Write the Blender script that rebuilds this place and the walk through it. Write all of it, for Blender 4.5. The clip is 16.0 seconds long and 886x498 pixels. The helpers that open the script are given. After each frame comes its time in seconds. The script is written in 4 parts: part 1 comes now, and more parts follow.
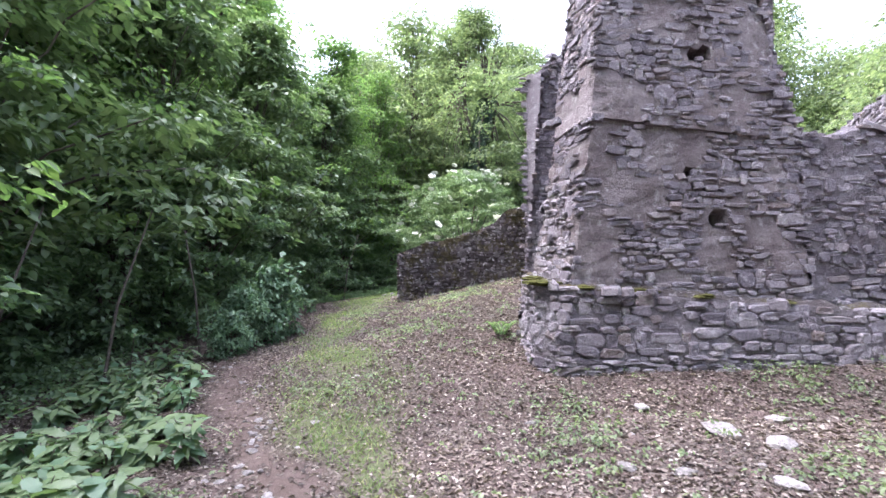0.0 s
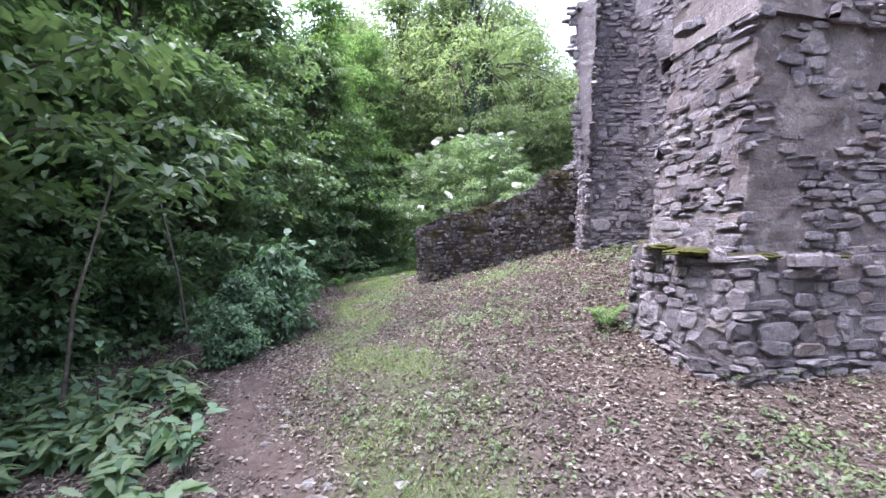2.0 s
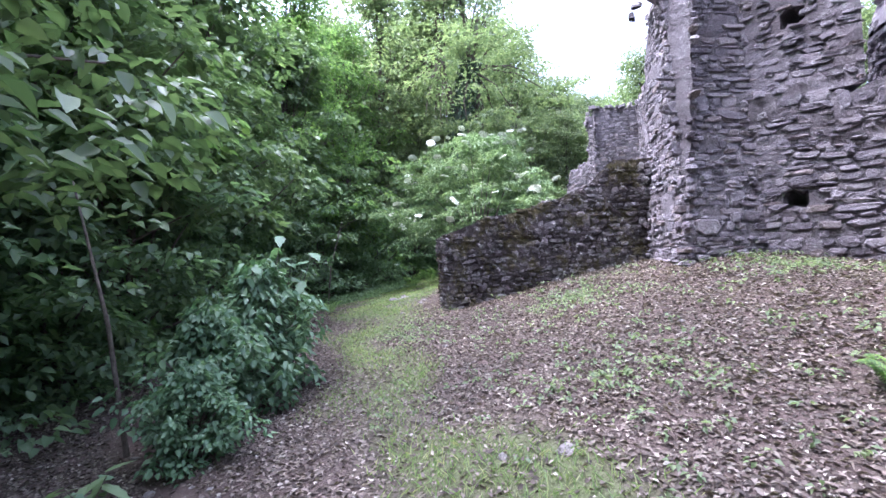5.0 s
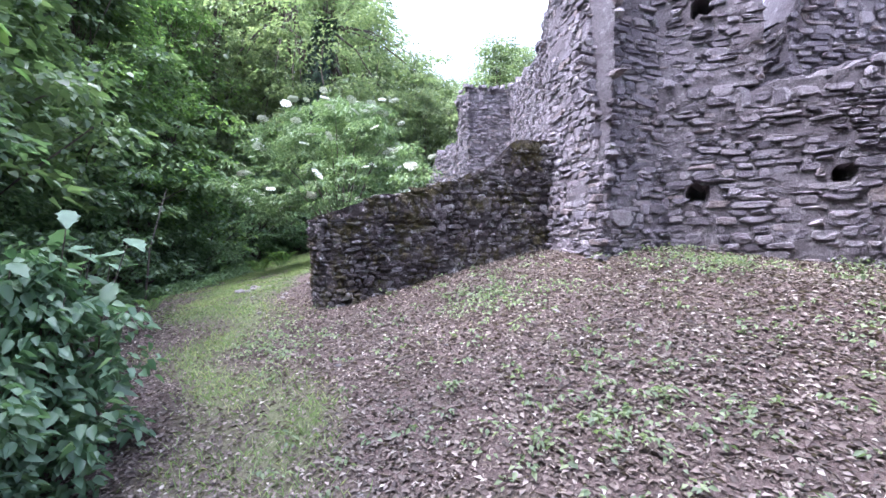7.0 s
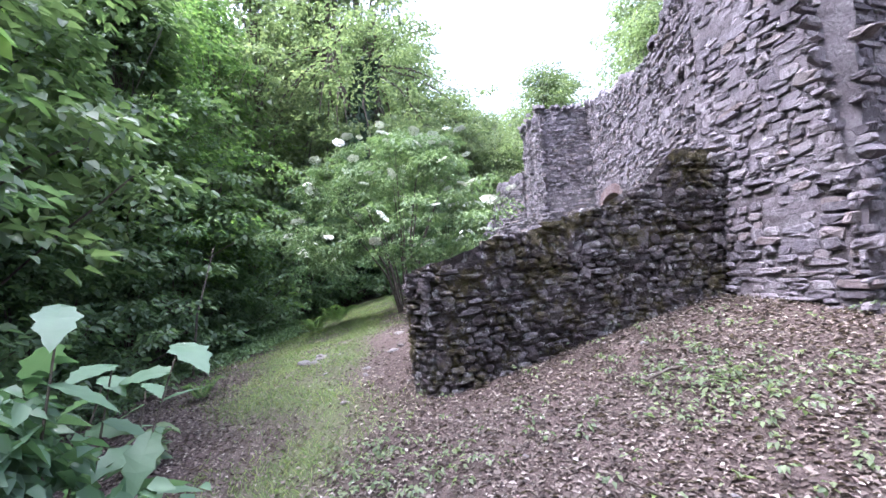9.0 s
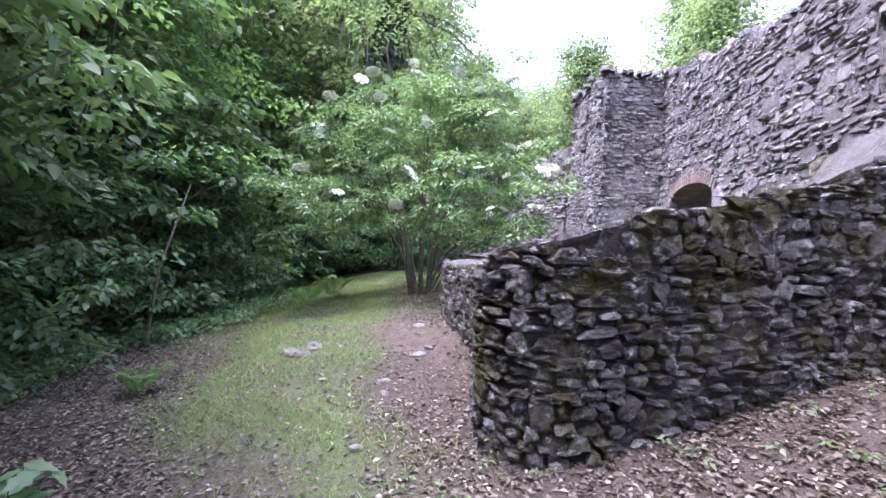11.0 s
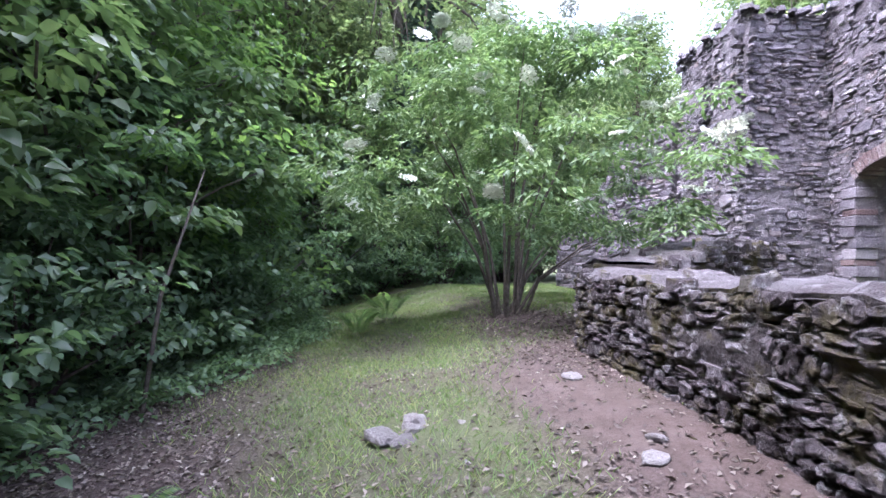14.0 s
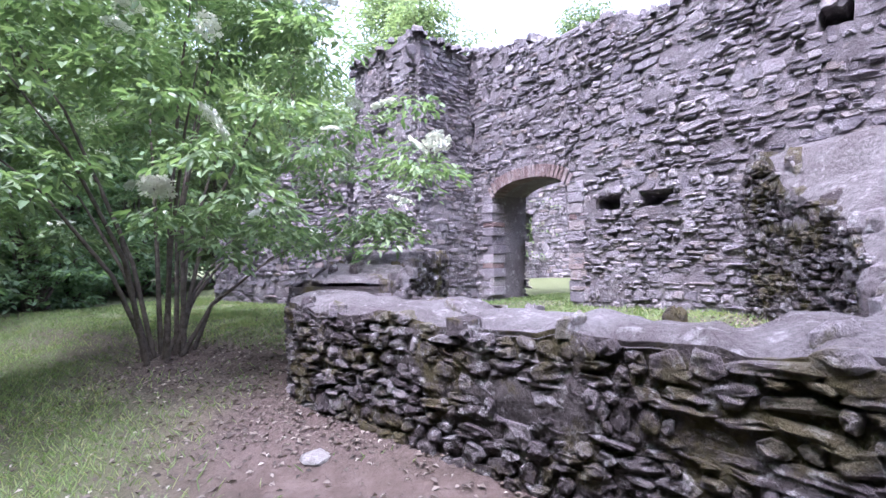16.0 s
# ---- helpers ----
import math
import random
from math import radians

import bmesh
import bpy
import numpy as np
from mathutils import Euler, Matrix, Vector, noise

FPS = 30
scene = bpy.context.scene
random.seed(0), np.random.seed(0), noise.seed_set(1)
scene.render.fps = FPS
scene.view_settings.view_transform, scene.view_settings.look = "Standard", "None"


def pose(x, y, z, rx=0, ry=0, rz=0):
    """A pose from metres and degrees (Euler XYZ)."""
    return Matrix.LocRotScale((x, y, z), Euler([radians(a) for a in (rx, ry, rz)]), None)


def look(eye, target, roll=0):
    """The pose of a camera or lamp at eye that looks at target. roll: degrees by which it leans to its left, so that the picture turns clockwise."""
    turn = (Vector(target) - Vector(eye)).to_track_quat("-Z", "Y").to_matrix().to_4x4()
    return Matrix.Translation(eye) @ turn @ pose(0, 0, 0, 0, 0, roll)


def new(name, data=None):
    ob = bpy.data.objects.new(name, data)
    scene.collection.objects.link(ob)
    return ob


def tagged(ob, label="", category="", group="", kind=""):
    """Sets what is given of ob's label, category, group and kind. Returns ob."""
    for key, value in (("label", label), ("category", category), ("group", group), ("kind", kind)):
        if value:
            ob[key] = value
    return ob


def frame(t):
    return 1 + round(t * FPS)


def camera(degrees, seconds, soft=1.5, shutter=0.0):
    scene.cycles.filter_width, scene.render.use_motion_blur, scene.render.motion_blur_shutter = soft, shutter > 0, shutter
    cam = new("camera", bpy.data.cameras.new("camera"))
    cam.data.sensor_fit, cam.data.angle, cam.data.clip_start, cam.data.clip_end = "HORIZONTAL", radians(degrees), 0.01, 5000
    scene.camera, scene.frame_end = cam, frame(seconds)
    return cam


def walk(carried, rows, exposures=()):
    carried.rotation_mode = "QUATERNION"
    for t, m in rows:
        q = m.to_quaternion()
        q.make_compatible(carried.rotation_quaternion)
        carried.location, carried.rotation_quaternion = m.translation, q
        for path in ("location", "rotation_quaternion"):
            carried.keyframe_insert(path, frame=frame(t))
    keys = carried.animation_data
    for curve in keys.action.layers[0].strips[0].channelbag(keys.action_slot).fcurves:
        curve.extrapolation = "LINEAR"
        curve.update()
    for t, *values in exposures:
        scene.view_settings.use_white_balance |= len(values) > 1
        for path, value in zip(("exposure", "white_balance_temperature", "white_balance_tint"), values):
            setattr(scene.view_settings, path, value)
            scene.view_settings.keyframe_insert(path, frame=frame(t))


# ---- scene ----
cam = camera(88.6, 16.0, soft=1.5)
# t, eye, target, roll
PATH = [
    (0, (-0.104, -0.317, 1.423), (-0.095, 1.682, 1.493), 0.5),
    (0.5, (-0.441, 0.069, 1.409), (-0.272, 2.059, 1.5), 1.6),
    (1, (-0.68, 0.521, 1.407), (-0.687, 2.52, 1.452), 0.2),
    (1.5, (-0.995, 0.973, 1.355), (-0.946, 2.972, 1.39), -1.3),
    (2, (-1.167, 1.41, 1.351), (-1.069, 3.407, 1.325), -1.5),
    (2.5, (-1.259, 2.042, 1.389), (-1.092, 4.035, 1.368), -0.5),
    (3, (-1.375, 2.566, 1.347), (-1.166, 4.555, 1.369), -3.4),
    (3.5, (-1.483, 2.924, 1.323), (-1.194, 4.898, 1.458), -3.9),
    (3.7, (-1.551, 3.098, 1.32), (-1.242, 5.069, 1.455), -4.9),
    (5.8, (-2.563, 4.153, 1.37), (-2.271, 6.131, 1.337), -0.0),
    (6, (-2.6, 4.276, 1.398), (-2.203, 6.236, 1.355), 0.9),
    (6.5, (-2.65, 4.656, 1.422), (-1.947, 6.527, 1.357), 1.0),
    (7, (-2.538, 5.238, 1.463), (-1.625, 7.016, 1.391), -1.2),
    (7.5, (-2.587, 5.702, 1.513), (-1.703, 7.495, 1.442), -3.9),
    (8, (-2.733, 6.27, 1.575), (-1.898, 8.088, 1.564), -3.8),
    (8.5, (-2.766, 6.837, 1.614), (-1.933, 8.654, 1.695), -3.5),
    (9, (-2.817, 7.276, 1.671), (-2.02, 9.107, 1.774), -4.7),
    (9.5, (-2.983, 7.707, 1.697), (-2.264, 9.564, 1.888), -4.7),
    (9.7, (-3.055, 7.879, 1.671), (-2.335, 9.737, 1.851), -1.6),
    (11.8, (-2.494, 10.126, 1.76), (-1.652, 11.939, 1.74), 3.0),
    (12, (-2.48, 10.24, 1.78), (-1.787, 12.116, 1.8), 2.1),
    (12.5, (-2.575, 10.576, 1.699), (-2.043, 12.504, 1.742), 1.4),
    (13, (-2.771, 11.053, 1.624), (-2.248, 12.981, 1.717), 2.3),
    (13.5, (-2.865, 11.612, 1.611), (-2.208, 13.498, 1.708), 1.8),
    (14, (-2.915, 12.039, 1.625), (-2.134, 13.88, 1.676), 0.8),
    (14.5, (-2.961, 12.488, 1.659), (-1.87, 14.163, 1.726), -0.1),
    (15, (-2.819, 12.871, 1.706), (-1.399, 14.279, 1.764), 0.3),
    (15.5, (-2.658, 13.159, 1.81), (-1.009, 14.289, 1.859), 1.0),
    (16, (-2.613, 13.324, 1.881), (-0.781, 14.126, 1.909), -1.2),
]
walk(cam, [(t, look(eye, target, roll)) for t, eye, target, roll in PATH],
     [(0.0, 1.55, 5600, 21), (6.0, 1.66, 5200, 23), (9.7, 1.6, 5350, 22), (13.0, 1.68, 5250, 25), (16.0, 1.58, 5250, 26)])

# ---- light: bright overcast sky, soft high sun ----
world = bpy.data.worlds.new("world")
scene.world = world
world.use_nodes = True
wn, wl = world.node_tree.nodes, world.node_tree.links
sky = wn.new("ShaderNodeTexSky")
sky.sky_type = 'NISHITA'
sky.sun_disc = False
sky.sun_elevation = radians(66)
sky.sun_rotation = radians(278)
sky.air_density, sky.dust_density, sky.ozone_density = 1.0, 8.0, 0.6
grey = wn.new("ShaderNodeHueSaturation")
grey.inputs["Saturation"].default_value, grey.inputs["Value"].default_value = 0.5, 2.3
wl.new(sky.outputs[0], grey.inputs["Color"])
wl.new(grey.outputs[0], wn["Background"].inputs[0])
wn["Background"].inputs[1].default_value = 0.15
sun_data = bpy.data.lights.new("sun", 'SUN')
sun_data.energy, sun_data.angle, sun_data.color = 1.0, radians(45), (1.0, 0.97, 0.93)
sun = new("sun", sun_data)
SUN_AZ, SUN_EL = radians(278), radians(66)
sun.matrix_world = look((0, 0, 30), (-math.sin(SUN_AZ) * math.cos(SUN_EL) * 10, -math.cos(SUN_AZ) * math.cos(SUN_EL) * 10, 30 - math.sin(SUN_EL) * 10))

RNG = np.random.default_rng(7)


# ---- materials ----
def mat(name, rough=0.8, spec=0.3):
    m = bpy.data.materials.new(name)
    m.use_nodes = True
    b = m.node_tree.nodes["Principled BSDF"]
    b.inputs["Roughness"].default_value = rough
    b.inputs["Specular IOR Level"].default_value = spec
    return m, m.node_tree.nodes, m.node_tree.links, b


def ramp(nodes, stops):
    r = nodes.new("ShaderNodeValToRGB")
    e = r.color_ramp.elements
    while len(e) < len(stops):
        e.new(0.5)
    for k, (p, c) in zip(e, stops):
        k.position, k.color = p, (*c, 1)
    return r


def tex(nodes, links, scale, detail=6, rough=0.6, coord=None):
    n = nodes.new("ShaderNodeTexNoise")
    n.inputs["Scale"].default_value, n.inputs["Detail"].default_value, n.inputs["Roughness"].default_value = scale, detail, rough
    if coord is not None:
        links.new(coord, n.inputs["Vector"])
    return n


def mixc(nodes, links, fac, a, b, mode='MIX'):
    m = nodes.new("ShaderNodeMix")
    m.data_type, m.blend_type = 'RGBA', mode
    for sock, v in ((m.inputs[0], fac), (m.inputs[6], a), (m.inputs[7], b)):
        if isinstance(v, (int, float)):
            sock.default_value = v
        elif isinstance(v, tuple):
            sock.default_value = (*v, 1)
        else:
            links.new(v, sock)
    return m.outputs[2]


def bump(nodes, links, bsdf, height, strength=0.5, dist=0.02):
    b = nodes.new("ShaderNodeBump")
    b.inputs["Strength"].default_value, b.inputs["Distance"].default_value = strength, dist
    links.new(height, b.inputs["Height"])
    links.new(b.outputs[0], bsdf.inputs["Normal"])


def world_pos(nodes):
    return nodes.new("ShaderNodeNewGeometry").outputs["Position"]


def stone_material(name, shades, moss=0.0, island=True, lichen=0.45, dark=0.5, relief=0.03):
    m, n, l, b = mat(name, 0.9, 0.2)
    pos = world_pos(n)
    if island:
        rnd = n.new("ShaderNodeNewGeometry").outputs["Random Per Island"]
    else:
        rnd = n.new("ShaderNodeObjectInfo").outputs["Random"]
    base = ramp(n, shades)
    l.new(rnd, base.inputs[0])
    grain = tex(n, l, 38, 8, 0.7, pos)
    g = ramp(n, ((0.3, (0.42, 0.4, 0.42)), (0.7, (1.0, 1.0, 1.0))))
    l.new(grain.outputs[0], g.inputs[0])
    c = mixc(n, l, 0.75, base.outputs[0], g.outputs[0], 'MULTIPLY')
    blotch = tex(n, l, 1.6, 5, 0.65, pos)
    st = ramp(n, ((0.38, (0.5, 0.45, 0.45)), (0.62, (1.0, 1.0, 1.0))))
    l.new(blotch.outputs[0], st.inputs[0])
    c = mixc(n, l, dark, c, st.outputs[0], 'MULTIPLY')
    li = tex(n, l, 9, 6, 0.7, pos)
    lr = ramp(n, ((0.56, (0, 0, 0)), (0.66, (1, 1, 1))))
    l.new(li.outputs[0], lr.inputs[0])
    lm = n.new("ShaderNodeMath")
    lm.operation = 'MULTIPLY'
    l.new(lr.outputs[0], lm.inputs[0])
    lm.inputs[1].default_value = lichen
    c = mixc(n, l, lm.outputs[0], c, (0.54, 0.52, 0.51))
    if moss:
        mo = tex(n, l, 2.3, 6, 0.7, pos)
        mr = ramp(n, ((0.5, (0, 0, 0)), (0.6, (1, 1, 1))))
        l.new(mo.outputs[0], mr.inputs[0])
        mm = n.new("ShaderNodeMath")
        mm.operation = 'MULTIPLY'
        l.new(mr.outputs[0], mm.inputs[0])
        mm.inputs[1].default_value = moss
        c = mixc(n, l, mm.outputs[0], c, (0.10, 0.085, 0.025))
    l.new(c, b.inputs["Base Color"])
    rocky = tex(n, l, 11, 7, 0.75, pos)
    add = n.new("ShaderNodeMath")
    add.operation = 'MULTIPLY_ADD'
    l.new(rocky.outputs[0], add.inputs[0])
    add.inputs[1].default_value = 1.8
    l.new(grain.outputs[0], add.inputs[2])
    bump(n, l, b, add.outputs[0], 0.9, relief)
    return m


GREY = ((0.0, (0.19, 0.172, 0.188)), (0.3, (0.27, 0.247, 0.264)), (0.6, (0.345, 0.315, 0.332)), (0.85, (0.42, 0.388, 0.393)), (1.0, (0.31, 0.26, 0.243)))
DARK = ((0.0, (0.1, 0.084, 0.082)), (0.4, (0.18, 0.154, 0.156)), (0.8, (0.28, 0.252, 0.256)), (1.0, (0.42, 0.39, 0.395)))
STONE = stone_material("rubble_stone", GREY)
STONE_OB = stone_material("rubble_stone_single", GREY, island=False)
MORTAR = stone_material("old_mortar", ((0.0, (0.23, 0.208, 0.215)), (1.0, (0.25, 0.227, 0.235))), dark=0.6, lichen=0.35)
PLASTER = stone_material("old_render", ((0.0, (0.27, 0.236, 0.228)), (1.0, (0.27, 0.236, 0.228))), dark=0.8, lichen=0.35)
MOSSY = stone_material("mossy_stone", DARK, moss=0.7, lichen=0.8, relief=0.06)
MOSSY_OB = stone_material("mossy_stone_single", DARK, moss=0.65, island=False, lichen=0.8, relief=0.06)
MOSSY_CORE = stone_material("mossy_mortar", ((0.0, (0.12, 0.105, 0.1)), (1.0, (0.15, 0.13, 0.125))), moss=0.7, lichen=0.5, dark=0.9, relief=0.06)
COPING = stone_material("mortar_coping", ((0.0, (0.22, 0.20, 0.197)), (1.0, (0.28, 0.256, 0.252))), dark=0.75, lichen=0.35, relief=0.05)
BRICK = stone_material("old_brick", ((0.0, (0.23, 0.165, 0.155)), (0.5, (0.28, 0.21, 0.195)), (1.0, (0.34, 0.285, 0.275))), island=False, lichen=0.3)
ROCK = stone_material("pale_limestone", ((0.0, (0.27, 0.25, 0.235)), (1.0, (0.44, 0.415, 0.39))), island=False, lichen=0.3, dark=0.4)


def leaf_material(name, shades, trans=0.35, rough=0.45):
    m, n, l, b = mat(name, rough, 0.5)
    rnd = n.new("ShaderNodeNewGeometry").outputs["Random Per Island"]
    base = ramp(n, shades)
    l.new(rnd, base.inputs[0])
    var = tex(n, l, 0.55, 3, 0.5, world_pos(n))
    vr = ramp(n, ((0.35, (0.62, 0.66, 0.6)), (0.65, (1.1, 1.1, 1.0))))
    l.new(var.outputs[0], vr.inputs[0])
    c = mixc(n, l, 0.8, base.outputs[0], vr.outputs[0], 'MULTIPLY')
    l.new(c, b.inputs["Base Color"])
    t = n.new("ShaderNodeBsdfTranslucent")
    tc = mixc(n, l, 1.0, c, (1.5, 1.65, 0.95), 'MULTIPLY')
    l.new(tc, t.inputs["Color"])
    mx = n.new("ShaderNodeMixShader")
    mx.inputs[0].default_value = trans
    l.new(b.outputs[0], mx.inputs[1])
    l.new(t.outputs[0], mx.inputs[2])
    l.new(mx.outputs[0], n["Material Output"].inputs["Surface"])
    return m


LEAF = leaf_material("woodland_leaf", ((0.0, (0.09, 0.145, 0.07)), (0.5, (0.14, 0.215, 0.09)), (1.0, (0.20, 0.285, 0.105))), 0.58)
# distance haze put into the leaf colour: paler, greyer greens; low herbs share it
LEAF_FAR_HAZED = leaf_material("distant_hazed_leaf", ((0.0, (0.115, 0.15, 0.095)), (0.5, (0.16, 0.20, 0.12)), (1.0, (0.215, 0.25, 0.15))), 0.5)
LEAF_DARK = leaf_material("shade_leaf", ((0.0, (0.105, 0.16, 0.10)), (0.5, (0.15, 0.22, 0.135)), (1.0, (0.20, 0.28, 0.16))), 0.5, 0.36)
LEAF_ELDER = leaf_material("elder_leaf", ((0.0, (0.11, 0.165, 0.085)), (0.5, (0.145, 0.205, 0.105)), (1.0, (0.20, 0.265, 0.14))), 0.36)
LEAF_BUSH = leaf_material("bush_leaf", ((0.0, (0.09, 0.16, 0.10)), (0.6, (0.13, 0.21, 0.13)), (1.0, (0.19, 0.28, 0.18))), 0.35, 0.5)
LEAF_IVY = leaf_material("ivy_leaf", ((0.0, (0.02, 0.05, 0.02)), (1.0, (0.045, 0.09, 0.035))), 0.15)
GRASS = leaf_material("grass_blade", ((0.0, (0.115, 0.17, 0.065)), (0.6, (0.175, 0.235, 0.095)), (1.0, (0.28, 0.27, 0.16))), 0.5, 0.5)
LITTER = leaf_material("dead_leaf", ((0.0, (0.045, 0.031, 0.027)), (0.4, (0.11, 0.081, 0.072)), (0.78, (0.185, 0.144, 0.131)), (0.94, (0.26, 0.212, 0.198)), (1.0, (0.42, 0.37, 0.35))), 0.15, 0.75)
FLOWER = leaf_material("elder_blossom", ((0.0, (0.74, 0.74, 0.68)), (1.0, (0.86, 0.86, 0.82))), 0.0, 0.7)

BARK, n_, l_, b_ = mat("bark", 0.9, 0.15)
tx = tex(n_, l_, 14, 8, 0.7, world_pos(n_))
rp = ramp(n_, ((0.3, (0.05, 0.04, 0.033)), (0.7, (0.17, 0.145, 0.12))))
l_.new(tx.outputs[0], rp.inputs[0])
l_.new(rp.outputs[0], b_.inputs["Base Color"])
bump(n_, l_, b_, tx.outputs[0], 0.8, 0.03)

MOSS, n_, l_, b_ = mat("moss", 1.0, 0.1)
tx = tex(n_, l_, 30, 6, 0.7, world_pos(n_))
rp = ramp(n_, ((0.3, (0.035, 0.035, 0.012)), (0.7, (0.1, 0.1, 0.026))))
l_.new(tx.outputs[0], rp.inputs[0])
l_.new(rp.outputs[0], b_.inputs["Base Color"])
bump(n_, l_, b_, tx.outputs[0], 1.0, 0.03)


# ---- ground shape ----
def ground_z(x, y):
    x, y = np.asarray(x, float), np.asarray(y, float)
    z0 = np.interp(y, (-5, 0, 4, 6.5, 8.5, 11, 14, 17, 21, 60), (-0.37, -0.29, -0.205, -0.04, -0.02, 0.15, 0.345, 0.24, 0.15, 0.4))
    sl = np.interp(y, (0, 4, 5.5, 7, 9, 11, 14, 17, 24, 40), (0.063, 0.054, 0.141, 0.224, 0.28, 0.247, 0.179, 0.175, 0.18, 0.05))
    up = np.clip(x + 2.2, 0, 4.2)
    left = np.clip(-2.2 - x, 0, 2.5)
    lumps = 0.035 * np.sin(1.7 * x + 0.6 * y) * np.sin(1.3 * y - 0.5 * x) + 0.015 * np.sin(5.1 * x + 1) * np.sin(4.3 * y)
    return z0 + sl * up - 0.13 * left + 0.6 * lumps


def path_x(y):
    """Middle of the trodden earth path, which bends away under the trees."""
    return np.interp(y, (-6, 0, 2.5, 3.7, 5.4, 6.4, 8.8, 12, 30), (-0.5, -0.75, -1.2, -1.7, -2.6, -3.25, -4.75, -5.7, -6.5))


def cover(x, y):
    """Shares of earth path, grass and leaf litter at a place."""
    x, y = np.asarray(x, float), np.asarray(y, float)
    wob = 0.25 * np.sin(2.1 * y + x) + 0.18 * np.sin(3.7 * x - 1.4 * y)
    earth = np.clip(1.25 - np.abs(x - path_x(y) + 0.5 * wob) / 0.34, 0, 1)
    gx = np.interp(y, (-4, 3, 5, 6.5, 9.5, 11, 12.5, 14, 17, 20, 24), (0.1, -0.6, -1.35, -1.75, -2.45, -2.45, -2.35, -2.2, -1.5, -0.6, 0.4))
    gw = np.interp(y, (-4, 3, 6, 8, 10, 12.5, 14, 17, 20), (0.35, 0.45, 0.62, 0.45, 0.42, 0.7, 1.1, 1.6, 2.0))
    grass = np.clip(1.35 - np.abs(x - gx + wob) / gw, 0, 1) * (0.62 + 0.38 * np.clip(2 * np.sin(2.3 * x + 0.9 * y) * np.sin(1.9 * y - 1.1 * x) + 0.9, 0, 1))
    yard = np.clip((x - 1.2) * 1.5, 0, 1) * np.clip((y - 12) * 1.5, 0, 1)
    spot = np.exp(-(((x + 0.68) / 0.4) ** 2 + ((y - 14.6) / 1.3) ** 2))
    earth = np.maximum(earth, np.clip(1.3 * spot, 0, 0.9))
    grass = np.maximum(grass * (1 - 0.9 * earth) * (1 - 0.95 * spot), yard)
    return earth, grass, np.clip(1 - 0.8 * grass - 1.0 * earth, 0, 1)


def make_ground_material():
    m, n, l, b = mat("woodland_soil", 0.95, 0.1)
    pos = world_pos(n)
    at = n.new("ShaderNodeAttribute")
    at.attribute_name = "cover"
    sep = n.new("ShaderNodeSeparateColor")
    l.new(at.outputs["Color"], sep.inputs[0])
    fine = tex(n, l, 45, 8, 0.75, pos)
    mid = tex(n, l, 6, 5, 0.6, pos)
    lit = ramp(n, ((0.3, (0.042, 0.031, 0.026)), (0.5, (0.098, 0.073, 0.064)), (0.7, (0.175, 0.138, 0.124))))
    l.new(fine.outputs[0], lit.inputs[0])
    earth = ramp(n, ((0.3, (0.085, 0.062, 0.052)), (0.7, (0.155, 0.118, 0.102))))
    l.new(mid.outputs[0], earth.inputs[0])
    gr = ramp(n, ((0.3, (0.075, 0.085, 0.04)), (0.7, (0.16, 0.175, 0.09))))
    l.new(fine.outputs[0], gr.inputs[0])
    c = mixc(n, l, sep.outputs[0], lit.outputs[0], earth.outputs[0])
    c = mixc(n, l, sep.outputs[1], c, gr.outputs[0])
    l.new(c, b.inputs["Base Color"])
    bump(n, l, b, fine.outputs[0], 0.9, 0.03)
    return m


SOIL = make_ground_material()


# ---- mesh helpers ----
def mesh_of(name, verts, faces, material, smooth=False):
    me = bpy.data.meshes.new(name)
    me.from_pydata(np.asarray(verts).tolist(), [], faces if isinstance(faces, list) else faces.tolist())
    me.materials.append(material)
    if smooth:
        me.polygons.foreach_set("use_smooth", np.ones(len(me.polygons), bool))
    me.update()
    return me


def part(name, me, parent, label=""):
    ob = new(name, me)
    ob.parent = parent
    return tagged(ob, label)


def thing(name, label, category, at=(0, 0, 0), group="", kind=""):
    ob = new(name)
    ob.location = at
    return tagged(ob, label, category, group, kind)


def fnoise(p, s):
    return noise.noise((p[0] * s, p[1] * s, p[2] * s))


def tube(points, radii, sides=7):
    """Verts and faces of a bent tapering tube."""
    V, F = [], []
    pts = [Vector(p) for p in points]
    for i, p in enumerate(pts):
        d = (pts[min(i + 1, len(pts) - 1)] - pts[max(i - 1, 0)]).normalized()
        a = d.orthogonal().normalized()
        b = d.cross(a)
        for k in range(sides):
            w = 2 * math.pi * k / sides
            V.append(p + (a * math.cos(w) + b * math.sin(w)) * radii[i])
    for i in range(len(pts) - 1):
        for k in range(sides):
            k2 = (k + 1) % sides
            F.append([i * sides + k, i * sides + k2, (i + 1) * sides + k2, (i + 1) * sides + k])
    F.append([(len(pts) - 1) * sides + k for k in range(sides)])
    return V, F


def join(pieces):
    V, F = [], []
    for v, f in pieces:
        o = len(V)
        V.extend(v)
        F.extend([[i + o for i in q] for q in f])
    return V, F


# ---- ground: one sheet to the horizon ----
def spaced(lo, hi, step, far):
    core = np.arange(lo, hi + 1e-6, step)
    out = np.cumsum(step * 1.35 ** np.arange(1, 24))
    out = out[out < far]
    return np.concatenate([(lo - out)[::-1], core, hi + out])


